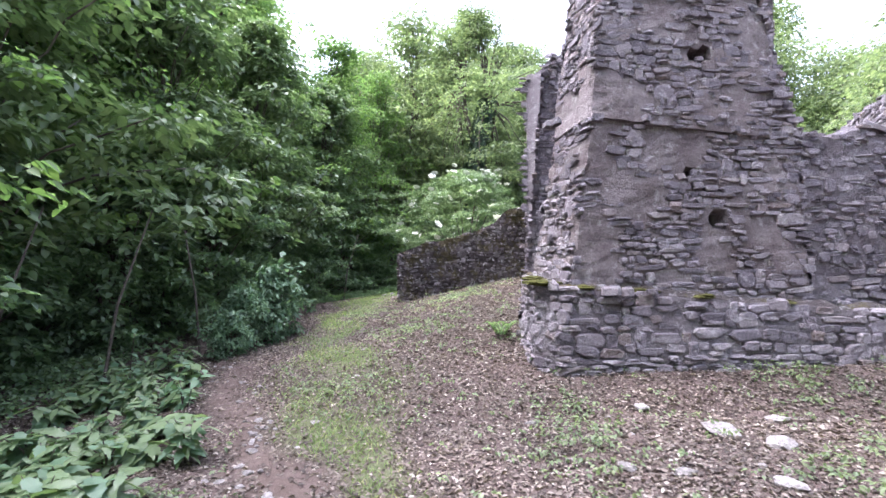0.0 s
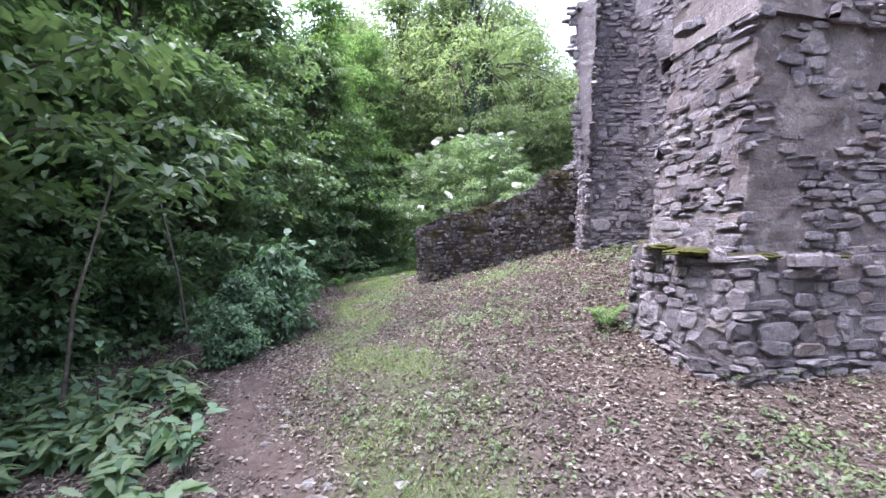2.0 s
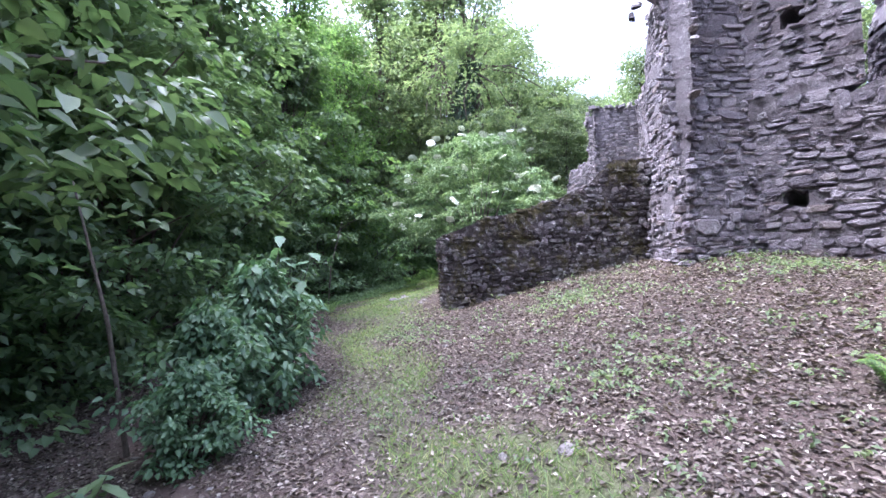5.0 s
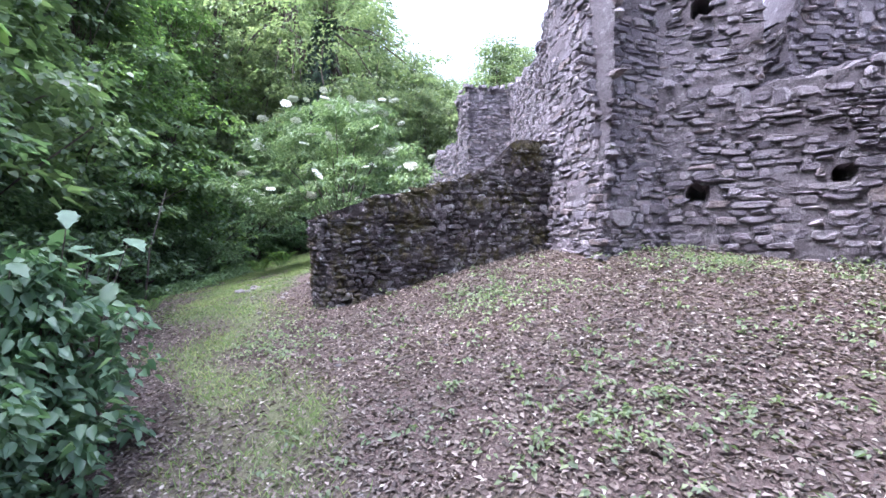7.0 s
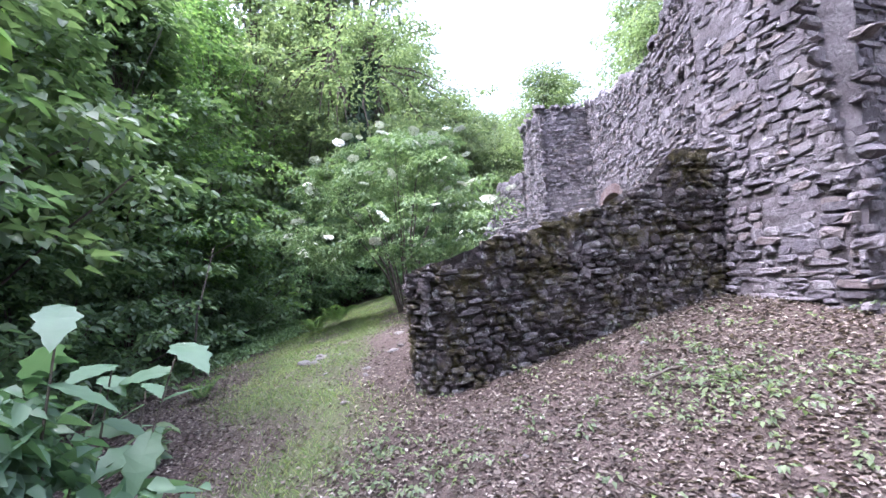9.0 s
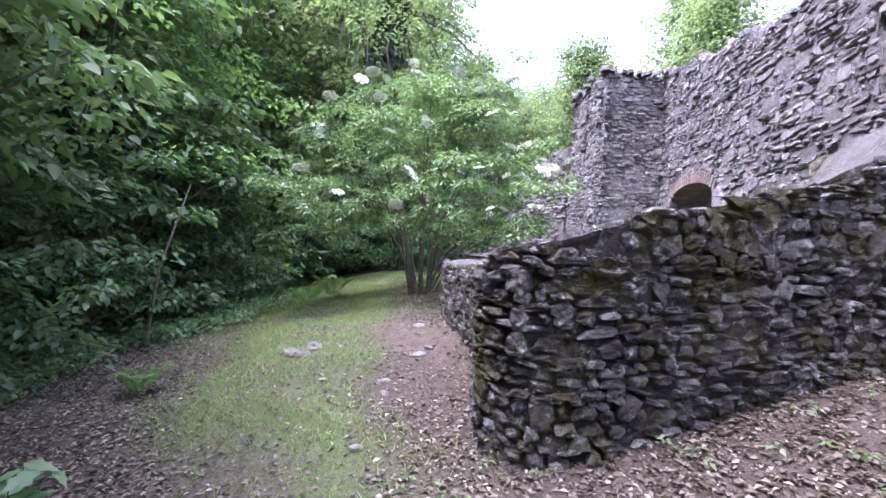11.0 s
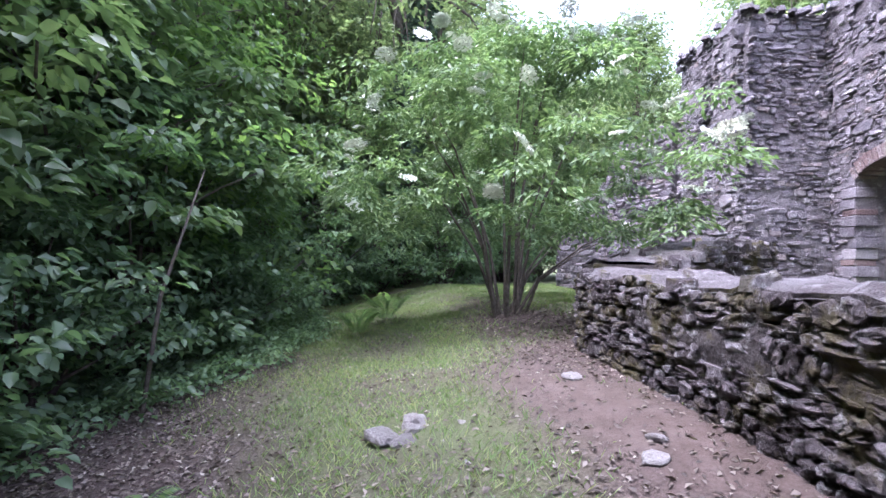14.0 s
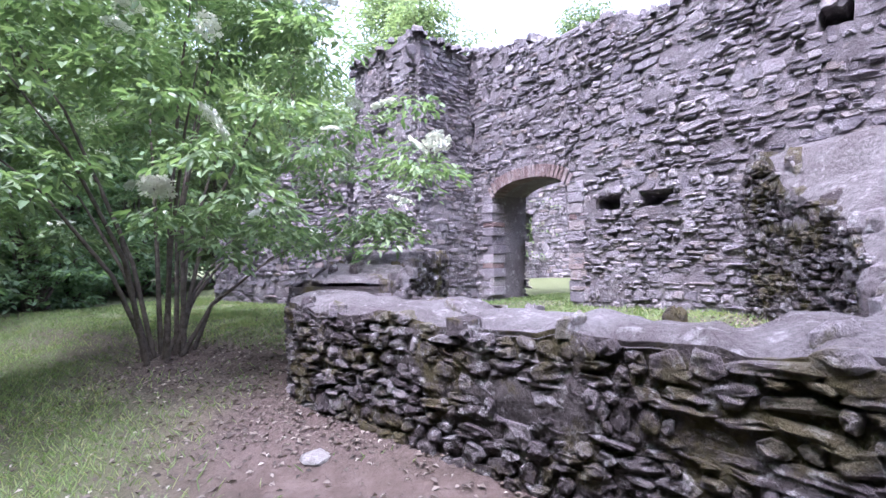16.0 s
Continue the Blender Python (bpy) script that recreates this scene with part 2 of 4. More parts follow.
gx_, gy_ = spaced(-8, 8, 0.14, 260), spaced(-1, 24, 0.14, 260)
GX, GY = np.meshgrid(gx_, gy_)
GZ = ground_z(GX, GY)
near_ = (np.abs(GX) < 9) & (GY > -2) & (GY < 25)
GZ = GZ + np.where(near_, RNG.normal(0, 0.007, GX.shape), 0)
nv = GX.shape
idx = np.arange(GX.size).reshape(nv)
quads = np.stack([idx[:-1, :-1], idx[:-1, 1:], idx[1:, 1:], idx[1:, :-1]], -1).reshape(-1, 4)
me = mesh_of("ground", np.stack([GX, GY, GZ], -1).reshape(-1, 3), quads, SOIL, True)
e_, g_, _ = cover(GX, GY)
col = me.color_attributes.new("cover", 'FLOAT_COLOR', 'POINT')
col.data.foreach_set("color", np.stack([e_, g_, 0 * e_, 0 * e_ + 1], -1).reshape(-1).astype(np.float32))
tagged(new("ground", me), "sloping woodland ground with leaf litter, grass and an earth path", "ground", kind="structure")


# ---- rubble masonry ----
def stone_shapes(count, seed):
    """Irregular flat rubble stones in a unit box: x along the wall, y out of it, z up."""
    rng = np.random.default_rng(seed)
    shapes = []
    for _ in range(count):
        k = int(rng.integers(6, 9))
        ang = np.sort((np.arange(k) + rng.uniform(-0.3, 0.3, k)) * 2 * np.pi / k)
        sx = np.sign(np.cos(ang)) * np.abs(np.cos(ang)) ** 0.55
        sz = np.sign(np.sin(ang)) * np.abs(np.sin(ang)) ** 0.55
        sx, sz = sx * rng.uniform(0.82, 1.0, k) * 0.5, sz * rng.uniform(0.78, 1.0, k) * 0.5
        back = np.stack([sx * 1.02, np.full(k, -0.6), sz * 1.02], 1)
        mid = np.stack([sx, rng.uniform(0.1, 0.35, k), sz], 1)
        fr = np.stack([sx * 0.88 + rng.uniform(-0.04, 0.04, k), rng.uniform(0.3, 0.6, k), sz * 0.82 + rng.uniform(-0.05, 0.05, k)], 1)
        f = [[i, (i + 1) % k, k + (i + 1) % k, k + i] for i in range(k)]
        f += [[k + i, k + (i + 1) % k, 2 * k + (i + 1) % k, 2 * k + i] for i in range(k)]
        f.append([2 * k + i for i in range(k)])
        f = [q[::-1] for q in f]
        shapes.append((np.concatenate([back, mid, fr]), f))
    return shapes


def craggy_shapes(count, seed):
    """Rough broken blocks in a unit box, with an uneven split face."""
    rng = np.random.default_rng(seed)
    shapes = []
    for _ in range(count):
        k = int(rng.integers(6, 8))
        ang = np.sort((np.arange(k) + rng.uniform(-0.38, 0.38, k)) * 2 * np.pi / k)
        sx = np.sign(np.cos(ang)) * np.abs(np.cos(ang)) ** 0.6 * rng.uniform(0.72, 1.05, k) * 0.5
        sz = np.sign(np.sin(ang)) * np.abs(np.sin(ang)) ** 0.6 * rng.uniform(0.7, 1.05, k) * 0.5
        slant = rng.uniform(-0.5, 0.5, 2)
        back = np.stack([sx, np.full(k, -0.8), sz], 1)
        front = np.stack([sx * 0.93, rng.uniform(0.05, 0.55, k) + slant[0] * sx + slant[1] * sz, sz * 0.9], 1)
        inner = np.stack([sx * 0.5 + rng.uniform(-0.08, 0.08, k), rng.uniform(0.25, 0.75, k) + slant[0] * sx, sz * 0.5 + rng.uniform(-0.08, 0.08, k)], 1)
        mid = np.array([[rng.uniform(-0.1, 0.1), rng.uniform(0.3, 0.7), rng.uniform(-0.1, 0.1)]])
        f = [[i, (i + 1) % k, k + (i + 1) % k, k + i] for i in range(k)]
        f += [[k + i, k + (i + 1) % k, 2 * k + (i + 1) % k, 2 * k + i] for i in range(k)]
        f += [[2 * k + i, 2 * k + (i + 1) % k, 3 * k] for i in range(k)]
        shapes.append((np.concatenate([back, front, inner, mid]), [q[::-1] for q in f]))
    return shapes


SHAPES = stone_shapes(20, 3) + craggy_shapes(8, 8)
CRAGGY = craggy_shapes(28, 4)


def along(line, u):
    """Place, tangent and outward normal (to the right of the way) at length u of a plan line."""
    seg = np.diff(line, axis=0)
    ln = np.hypot(seg[:, 0], seg[:, 1])
    cum = np.concatenate([[0], np.cumsum(ln)])
    u = min(max(u, 0), cum[-1] - 1e-6)
    i = int(np.searchsorted(cum, u, side='right') - 1)
    t = seg[i] / ln[i]
    return line[i] + t * (u - cum[i]), t, np.array([t[1], -t[0]])


def length(line):
    return float(np.hypot(*np.diff(line, axis=0).T).sum())


def lifted(line, head, u, z, foot_z, head_z):
    """Place and outward normal on a face whose plan goes from line at its foot to head at its top."""
    p, t, nrm = along(line, u)
    if head is None:
        return p, t, nrm
    seg = np.hypot(*np.diff(line, axis=0).T)
    cum = np.concatenate([[0], np.cumsum(seg)])
    i = int(min(np.searchsorted(cum, min(max(u, 0), cum[-1] - 1e-6), side='right') - 1, len(seg) - 1))
    w = (min(max(u, 0), cum[-1]) - cum[i]) / seg[i]
    q = head[i] * (1 - w) + head[i + 1] * w
    s = (z - foot_z) / max(head_z - foot_z, 0.1)
    return p * (1 - s) + q * s, t, nrm


def face_grid(line, bottom, top, lean, rough, holes, step=0.09, head=None, head_z=(0, 1)):
    """The mortar face of a wall over a plan line, with uneven relief and put-log holes sunk in."""
    L = length(line)
    cu = np.unique(np.concatenate([np.arange(0, L, step), [L], np.concatenate([[h[0] - h[2], h[0] + h[2]] for h in holes]) if holes else [0.0]]))
    cu = np.clip(cu, 0, L)
    rows = 1 + int(max(top(u) - bottom(u) for u in cu) / step)
    V = np.zeros((len(cu), rows + 1, 3))
    for i, u in enumerate(cu):
        p, t, nrm = along(line, u)
        zb, zt = bottom(u), top(u)
        for j in range(rows + 1):
            z = zb + (zt - zb) * j / rows
            d = rough * (noise.noise((p[0] * 2.3, p[1] * 2.3, z * 2.3)) + 0.6 * noise.noise((p[0] * 7, p[1] * 7, z * 9)))
            for hu, hz, hw, hh in holes:
                if abs(u - hu) <= hw + 0.001 and abs(z - hz) <= hh:
                    d -= 0.34
            q = lifted(line, head, u, z, *head_z)[0] + nrm * (d - lean * (z - zb))
            V[i, j] = q[0], q[1], z
    n0 = rows + 1
    F = [[i * n0 + j, (i + 1) * n0 + j, (i + 1) * n0 + j + 1, i * n0 + j + 1] for i in range(len(cu) - 1) for j in range(rows)]
    return V, F, cu


def lay_stones(line, bottom, top, lean, seed, size=1.0, fill=0.9, holes=(), proud=0.03, skip=None, jut=1.0, chunk=1.0, head=None, head_z=(0, 1)):
    """Courses of rubble over one face: a list of 4x4 placements."""
    rng = np.random.default_rng(seed)
    out, L = [], length(line)
    zs = min(bottom(u) for u in np.linspace(0, L, 9)) - 0.1
    zmax = max(top(u) for u in np.linspace(0, L, 60))
    z = zs
    while z < zmax:
        h = float(np.clip(rng.lognormal(-2.55, 0.34), 0.04, 0.17)) * size * chunk
        u = -rng.uniform(0, 0.15)
        while u < L:
            w = float(np.clip(rng.lognormal(-1.55, 0.42), 0.09, 0.5)) * size / chunk ** 0.8
            if rng.random() < 0.12:
                hh = h * 1.8
            else:
                hh = h * rng.uniform(0.75, 1.12)
            uc = u + w / 2
            zc = z + h / 2 + rng.normal(0, 0.012) + 0.03 * math.sin(uc * 2.1 + seed)
            u += w + rng.uniform(0.004, 0.02)
            if uc > L - 0.02 or uc < 0.02 or rng.random() > fill:
                continue
            if zc + 0.3 * hh > top(uc) or zc < bottom(uc):
                continue
            if any(abs(uc - a) < c + 0.4 * w and abs(zc - b) < d + 0.4 * hh for a, b, c, d in holes):
                continue
            if skip and skip(uc, zc):
                continue
            p, t, nrm = lifted(line, head, uc, zc, *head_z)
            dep = 0.062 * rng.uniform(0.5, 1.3) * jut
            off = proud + rng.normal(0, 0.009) * jut - lean * (zc - bottom(uc))
            q = p + nrm * (off - 0.25 * dep)
            tilt = rng.normal(0, 0.07 if chunk < 1.2 else 0.12)
            ct, s_ = math.cos(tilt), math.sin(tilt)
            m = np.eye(4)
            m[:3, 0] = np.array([t[0] * ct, t[1] * ct, s_]) * min(w, 2 * uc, 2 * (L - uc) + 0.06) * (1.06 + 0.12 * (chunk > 1.2))
            m[:3, 1] = np.array([nrm[0], nrm[1], 0.0]) * dep
            m[:3, 2] = np.array([-t[0] * s_, -t[1] * s_, ct]) * hh * (1.12 + 0.14 * (chunk > 1.2))
            m[:3, 3] = q[0], q[1], zc
            out.append(m)
        z += h + 0.006
    return out


STONE_MESHES = {}


def stone_parts(placements, parent, near, single, joined, seed, limit=290):
    """The stones nearest to the walk become parts of their own, the rest one joined part."""
    rng = np.random.default_rng(seed)
    order = sorted(range(len(placements)), key=lambda i: (placements[i][0, 3] - near[0]) ** 2 + (placements[i][1, 3] - near[1]) ** 2 + (placements[i][2, 3] - near[2]) ** 2)
    V, F = [], []
    shapes = CRAGGY if single is MOSSY_OB else SHAPES
    for rank, i in enumerate(order):
        k = int(rng.integers(len(shapes)))
        if rank < limit:
            key = (k, single.name)
            if key not in STONE_MESHES:
                STONE_MESHES[key] = mesh_of("stone", shapes[k][0], shapes[k][1], single)
            ob = new("stone", STONE_MESHES[key])
            ob.parent = parent
            ob.matrix_basis = Matrix(placements[i].tolist())
        else:
            v = shapes[k][0] @ placements[i][:3, :3].T + placements[i][:3, 3]
            o = len(V)
            V.extend(v.tolist())
            F.extend([[a + o for a in q] for q in shapes[k][1]])
    if V:
        ob = part("rubble_stones", mesh_of("rubble_stones", V, F, joined), parent)
        ob["kind"] = "stuff"


def rubble_wall(name, label, outer, inner, top, bottom=None, lean=0.0, lean_in=0.0, seed=1, near=(0, 0, 1), core=None, single=None, joined=None, cap=None,
                holes=(), size=1.0, fill=0.9, proud=0.03, skip=None, rough=0.035, jut=1.0, inner_stones=True, limit=290, ends=True, chunk=1.0, caps=12, head=None, head_z=(0, 1)):
    """A wall between an outer and an inner plan line (same share of length), with mortar core, capped top and laid stones."""
    core, single, joined, cap = core or MORTAR, single or STONE_OB, joined or STONE, cap or core or MORTAR
    outer, inner = np.array(outer, float), np.array(inner, float)
    if bottom is None:
        def bottom(u):
            p = along(outer, u)[0]
            return float(ground_z(p[0], p[1])) - 0.15
    Lo, Li = length(outer), length(inner)
    head = None if head is None else np.array(head, float)
    root = tagged(new(name), label, "wall", kind="structure")
    V1, F1, cu = face_grid(outer, bottom, top, lean, rough, list(holes), 0.09, head, head_z)
    rev = inner[::-1]
    # the inner face takes the same columns, so that the top closes
    rows = V1.shape[1]
    V2 = np.zeros((len(cu), rows, 3))
    for i, u in enumerate(cu):
        p, t, nrm = along(inner, u * Li / Lo)
        zb, zt = bottom(u), top(u)
        for j in range(rows):
            z = zb + (zt - zb) * j / (rows - 1)
            d = rough * noise.noise((p[0] * 2.3 + 9, p[1] * 2.3, z * 2.3)) - lean_in * (z - zb)
            q = p - nrm * d
            V2[i, j] = q[0], q[1], z
    nA = V1.shape[0] * rows
    V = np.concatenate([V1.reshape(-1, 3), V2.reshape(-1, 3)]).tolist()
    F = list(F1) + [[a + nA for a in q[::-1]] for q in F1]
    for i in (0, len(cu) - 1):
        for j in range(rows - 1):
            q = [i * rows + j, i * rows + j + 1, nA + i * rows + j + 1, nA + i * rows + j]
            F.append(q if i == 0 else q[::-1])
    for i in range(len(cu) - 1):
        F.append([(i + 1) * rows, i * rows, nA + i * rows, nA + (i + 1) * rows])
    part("core", mesh_of("core", V, F, core), root)
    # rounded cap of several strips
    CV, CF, ns = [], [], 7
    for i, u in enumerate(cu):
        a, b = V1[i, -1], V2[i, -1]
        for k in range(ns):
            w = k / (ns - 1)
            p = a * (1 - w) + b * w
            hump = 0.045 * math.sin(math.pi * w) ** 0.6 + 0.045 * noise.noise((p[0] * 3, p[1] * 3, seed)) + 0.02 * noise.noise((p[0] * 11, p[1] * 11, seed))
            CV.append((p[0], p[1], p[2] + 0.004 + max(hump, -0.01) if 0 < k < ns - 1 else p[2] - 0.03))
    for i in range(len(cu) - 1):
        for k in range(ns - 1):
            CF.append([i * ns + k, (i + 1) * ns + k, (i + 1) * ns + k + 1, i * ns + k + 1])
    part("coping", mesh_of("coping", CV, CF, cap), root, "weathered pale mortar coping")
    st = lay_stones(outer, bottom, top, lean, seed, size, fill, holes, proud, skip, jut, chunk, head, head_z)
    if inner_stones:
        st += lay_stones(rev, lambda u: bottom((Li - u) * Lo / Li), lambda u: top((Li - u) * Lo / Li), lean_in, seed + 50, size, fill, (), proud, None, jut, chunk)
    if ends:
        for e in (0, -1):
            a, b = (inner[0], outer[0]) if e == 0 else (outer[-1], inner[-1])
            ue = 0 if e == 0 else Lo
            zb, span = bottom(ue), float(np.hypot(*(b - a)))

            def past_edge(u, z, ue=ue, zb=zb, span=span, e=e):
                """Whether a stone of the end face would stand clear of the face, which leans in towards the top."""
                q = lifted(outer, head, ue, z, *head_z)[0] - along(outer, ue)[0]
                drawn = float(np.hypot(*q)) + lean * (z - zb) + 0.06
                return u > span - drawn if e == 0 else u < drawn
            st += lay_stones(np.array([a, b]), lambda u: bottom(ue), lambda u: top(ue), 0.0, seed + 70 + e, size, fill, (), proud, past_edge, jut, chunk)
    st += cap_stones(outer, inner, top, caps, seed + 90, 1.0)
    stone_parts(st, root, near, single, joined, seed, limit)
    return root


def cap_stones(outer, inner, top, per_metre, seed, size=1.0):
    """Flat stones bedded in the top of a wall, thickest along its two edges."""
    rng = np.random.default_rng(seed)
    Lo, Li = length(outer), length(inner)
    out = []
    for _ in range(int(Lo * per_metre)):
        u = rng.uniform(0.05, Lo - 0.05)
        w = rng.choice((rng.uniform(0.0, 0.12), rng.uniform(0.88, 1.0), rng.uniform(0.1, 0.9)), p=(0.4, 0.35, 0.25))
        a, t, nrm = along(outer, u)
        b = along(inner, u * Li / Lo)[0]
        p = a * (1 - w) + b * w
        turn = rng.uniform(0, 3.14)
        d = np.array([math.cos(turn), math.sin(turn)])
        sx, sy, sz = rng.uniform(0.1, 0.28) * size, rng.uniform(0.08, 0.2) * size, rng.uniform(0.05, 0.11)
        slope = (top(min(u + 0.1, Lo)) - top(max(u - 0.1, 0))) / 0.2 * float(d @ t)
        m = np.eye(4)
        m[:3, 0] = np.array([d[0], d[1], slope]) * sx
        m[:3, 1] = np.array([rng.normal(0, 0.1), rng.normal(0, 0.1), 1.0]) * sz
        m[:3, 2] = np.array([d[1], -d[0], 0.0]) * sy
        m[:3, 3] = p[0], p[1], top(u) + 0.045 * math.sin(math.pi * w) ** 0.6 - 0.1 * sz + 0.01
        out.append(m)
    return out


def prof(*pairs, wob=0.0, seed=0.0):
    us, zs = [p[0] for p in pairs], [p[1] for p in pairs]
    return lambda u: float(np.interp(u, us, zs)) + wob * noise.noise((u * 2.2, seed, 0.3)) + 0.5 * wob * noise.noise((u * 6.1, seed, 4.0))


# First pier: a broad rendered buttress on a plinth, its upper part a little proud.
def no_render(u, z):
    return 0.9 < u < 3.9 and noise.noise((u * 1.9, z * 1.9, 5.0)) > 0.06 and z > 1.25


A0, A1, A2, A3 = (1.16, 5.95), (1.38, 4.93), (4.5, 5.3), (4.8, 6.4)
B0, B1, B2, B3 = (1.50, 6.0), (1.68, 5.1), (4.42, 5.4), (4.7, 6.4)
rubble_wall("wall_pier_lower", "massive rubble buttress with remains of old render", [A0, A1, A2, A3], [(2.1, 6.2), (2.3, 6.0), (4.0, 6.1), (4.2, 6.4)],
            prof((0, 3.2), (1.0, 3.25), (4.4, 3.05), (6, 3.1)), seed=11, near=(1.4, 4.9, 1.8), core=PLASTER, holes=((2.95, 2.04, 0.085, 0.075), (2.5, 2.6, 0.03, 0.04)),
            fill=0.95, skip=no_render, proud=0.016, jut=0.85, size=0.85, rough=0.035, caps=3, head=[B0, B1, B2, B3], head_z=(1.2, 3.2))
rubble_wall("wall_pier_upper", "upper part of a rubble buttress, broken off at the top", [(1.46, 6.0), (1.66, 5.06), (4.43, 5.37), (4.75, 6.4)], [(2.4, 6.2), (2.55, 6.05), (3.4, 6.2), (3.7, 6.4)],
            prof((0, 7.2), (1.0, 7.6), (3, 7.9), (4.1, 7.4), (5.2, 6.9), wob=0.3), bottom=prof((0, 3.17), (1.0, 3.22), (4.1, 3.0), (6, 3.05)), seed=12, near=(1.5, 5.1, 3.4), core=PLASTER,
            holes=((2.55, 4.12, 0.14, 0.05),), fill=0.93, proud=0.012, jut=0.85, size=0.82, skip=lambda u, z: noise.noise((u * 1.3, z * 1.3, 9.0)) > 0.25, head=[(2.0, 6.15), (2.15, 5.5), (3.35, 5.6), (3.6, 6.4)], head_z=(3.2, 7.6))
rubble_wall("wall_pier_plinth", "projecting rubble plinth with mossy ledge under a buttress", [(0.98, 6.1), (0.98, 5.05), (1.25, 4.72), (4.9, 4.95), (7.5, 5.2)], [(1.3, 6.0), (1.5, 5.3), (1.7, 5.2), (4.8, 5.45), (7.5, 5.8)],
            prof((0, 1.28), (1.2, 1.2), (2.6, 1.12), (5.2, 0.92), (8, 0.9), wob=0.05), lean=0.1, seed=13, near=(1.2, 4.8, 0.7), fill=0.97, proud=0.022, cap=MOSSY_CORE, core=MORTAR, size=0.9, inner_stones=False, caps=3)
# Wall running on beside the first pier.
rubble_wall("wall_south", "weathered rubble wall with a broken top", [(4.45, 5.42), (7.2, 5.8), (12, 6.4)], [(4.5, 6.3), (7.2, 6.7), (12, 7.3)],
            prof((0, 3.1), (1.2, 3.3), (3, 2.9), (7, 3.1), wob=0.15), seed=14, near=(5, 5.4, 1.5), limit=200, size=0.95, proud=0.012)
# Wall between the two piers, lower right part and a tall slab standing on it.
rubble_wall("wall_between_piers", "grey rubble curtain wall with put-log holes", [(2.6, 9.45), (3.0, 8.85), (4.1, 7.75), (5.5, 6.6)], [(3.2, 9.9), (3.6, 9.4), (4.6, 8.3), (6.0, 7.2)],
            prof((0, 3.3), (0.8, 3.35), (1.1, 3.1), (2.4, 3.3), (4.1, 3.4), wob=0.08), seed=15, near=(3.2, 9.0, 1.6), holes=((0.68, 1.9, 0.1, 0.08), (2.2, 2.05, 0.08, 0.07)), size=0.95, proud=0.014)
rubble_wall("wall_slab", "tall leaning remnant of a rubble wall with a put-log hole", [(2.7, 9.45), (3.1, 8.85), (3.5, 8.4)], [(3.2, 9.95), (3.55, 9.5), (3.9, 9.1)],
            prof((0, 7.6), (0.5, 7.7), (0.7, 7.2), (1.2, 6.6), wob=0.15), bottom=prof((0, 3.2), (2, 3.2)), lean=0.03, seed=16, near=(3.1, 9, 3.6), holes=((0.66, 4.25, 0.07, 0.09),), fill=0.8, proud=0.01, size=0.9)
rubble_wall("wall_stump", "jagged stump of a tall rubble wall behind the curtain wall", [(4.35, 8.55), (6.0, 7.9)], [(4.8, 9.4), (6.5, 8.8)],
            prof((0, 4.2), (0.4, 4.9), (0.7, 6.2), (2, 7.0), wob=0.3), seed=26, near=(5, 8, 3), limit=60, size=1.0, proud=0.014)
# Second pier.
rubble_wall("wall_second_pier", "tall square rubble buttress", [(2.1, 11.0), (1.66, 9.22), (2.85, 9.12)], [(3.0, 10.8), (2.8, 10.0), (3.1, 9.8)],
            prof((0, 5.3), (1.5, 5.45), (2.1, 5.7), (2.8, 6.2), wob=0.12), lean=0.075, seed=17, near=(1.66, 9.22, 1.6), fill=0.95, proud=0.014, size=0.88, ends=False)
# Long wall from the second to the third pier, with an arched gateway.
U0 = np.array((2.39, 10.68))
UD = np.array((0.478, 0.878))
UD = UD / np.hypot(*UD)
UN = np.array((UD[1], -UD[0]))
ARCH0, ARCH1, SPRING, RISE = 4.12, 5.76, 2.88, 0.24


def gate_bottom(u):
    p = U0 + UD * u
    g = float(ground_z(p[0], p[1])) - 0.15
    if ARCH0 < u < ARCH1:
        w = (u - (ARCH0 + ARCH1) / 2) / ((ARCH1 - ARCH0) / 2)
        return SPRING + RISE * math.sqrt(max(0.0, 1 - w * w)) ** 1.2
    return g


def on(u, d=0.0):
    return tuple(U0 + UD * u + UN * d)


# plan line runs from the third pier to the second so that its outside faces the walk
gate_line = [on(6.9), on(ARCH1 + 0.005), on(ARCH1 - 0.005), on(ARCH0 + 0.005), on(ARCH0 - 0.005), on(-0.3)]
gate_back = [on(6.9, 0.85), on(ARCH1 + 0.005, 0.85), on(ARCH1 - 0.005, 0.85), on(ARCH0 + 0.005, 0.85), on(ARCH0 - 0.005, 0.85), on(-0.3, 0.85)]
gt = prof((0, 5.6), (0.7, 5.65), (2.7, 5.2), (4.6, 4.85), (5.1, 5.0), (5.5, 5.3), (6.2, 5.4), (7.2, 5.6), wob=0.1, seed=2)
rubble_wall("wall_gate", "long grey rubble wall with a brick-arched gateway", gate_line, gate_back, gt, bottom=lambda u: gate_bottom(6.9 - u), seed=18, near=(3.6, 13.2, 2.2),
            holes=((6.9 - 3.5, 2.55, 0.12, 0.065), (6.9 - 2.8, 2.58, 0.14, 0.07), (6.9 - 1.0, 4.1, 0.12, 0.06), (0.62, 4.2, 0.07, 0.1)), size=0.74, proud=0.01, limit=299, ends=False,
            skip=lambda u, z: ARCH0 - 0.1 < 6.9 - u < ARCH1 + 0.1 and z < gate_bottom(6.9 - u) + 0.22 or abs(6.9 - u - ARCH0) < 0.13 and z < 2.9 or abs(6.9 - u - ARCH1) < 0.13 and z < 2.9)


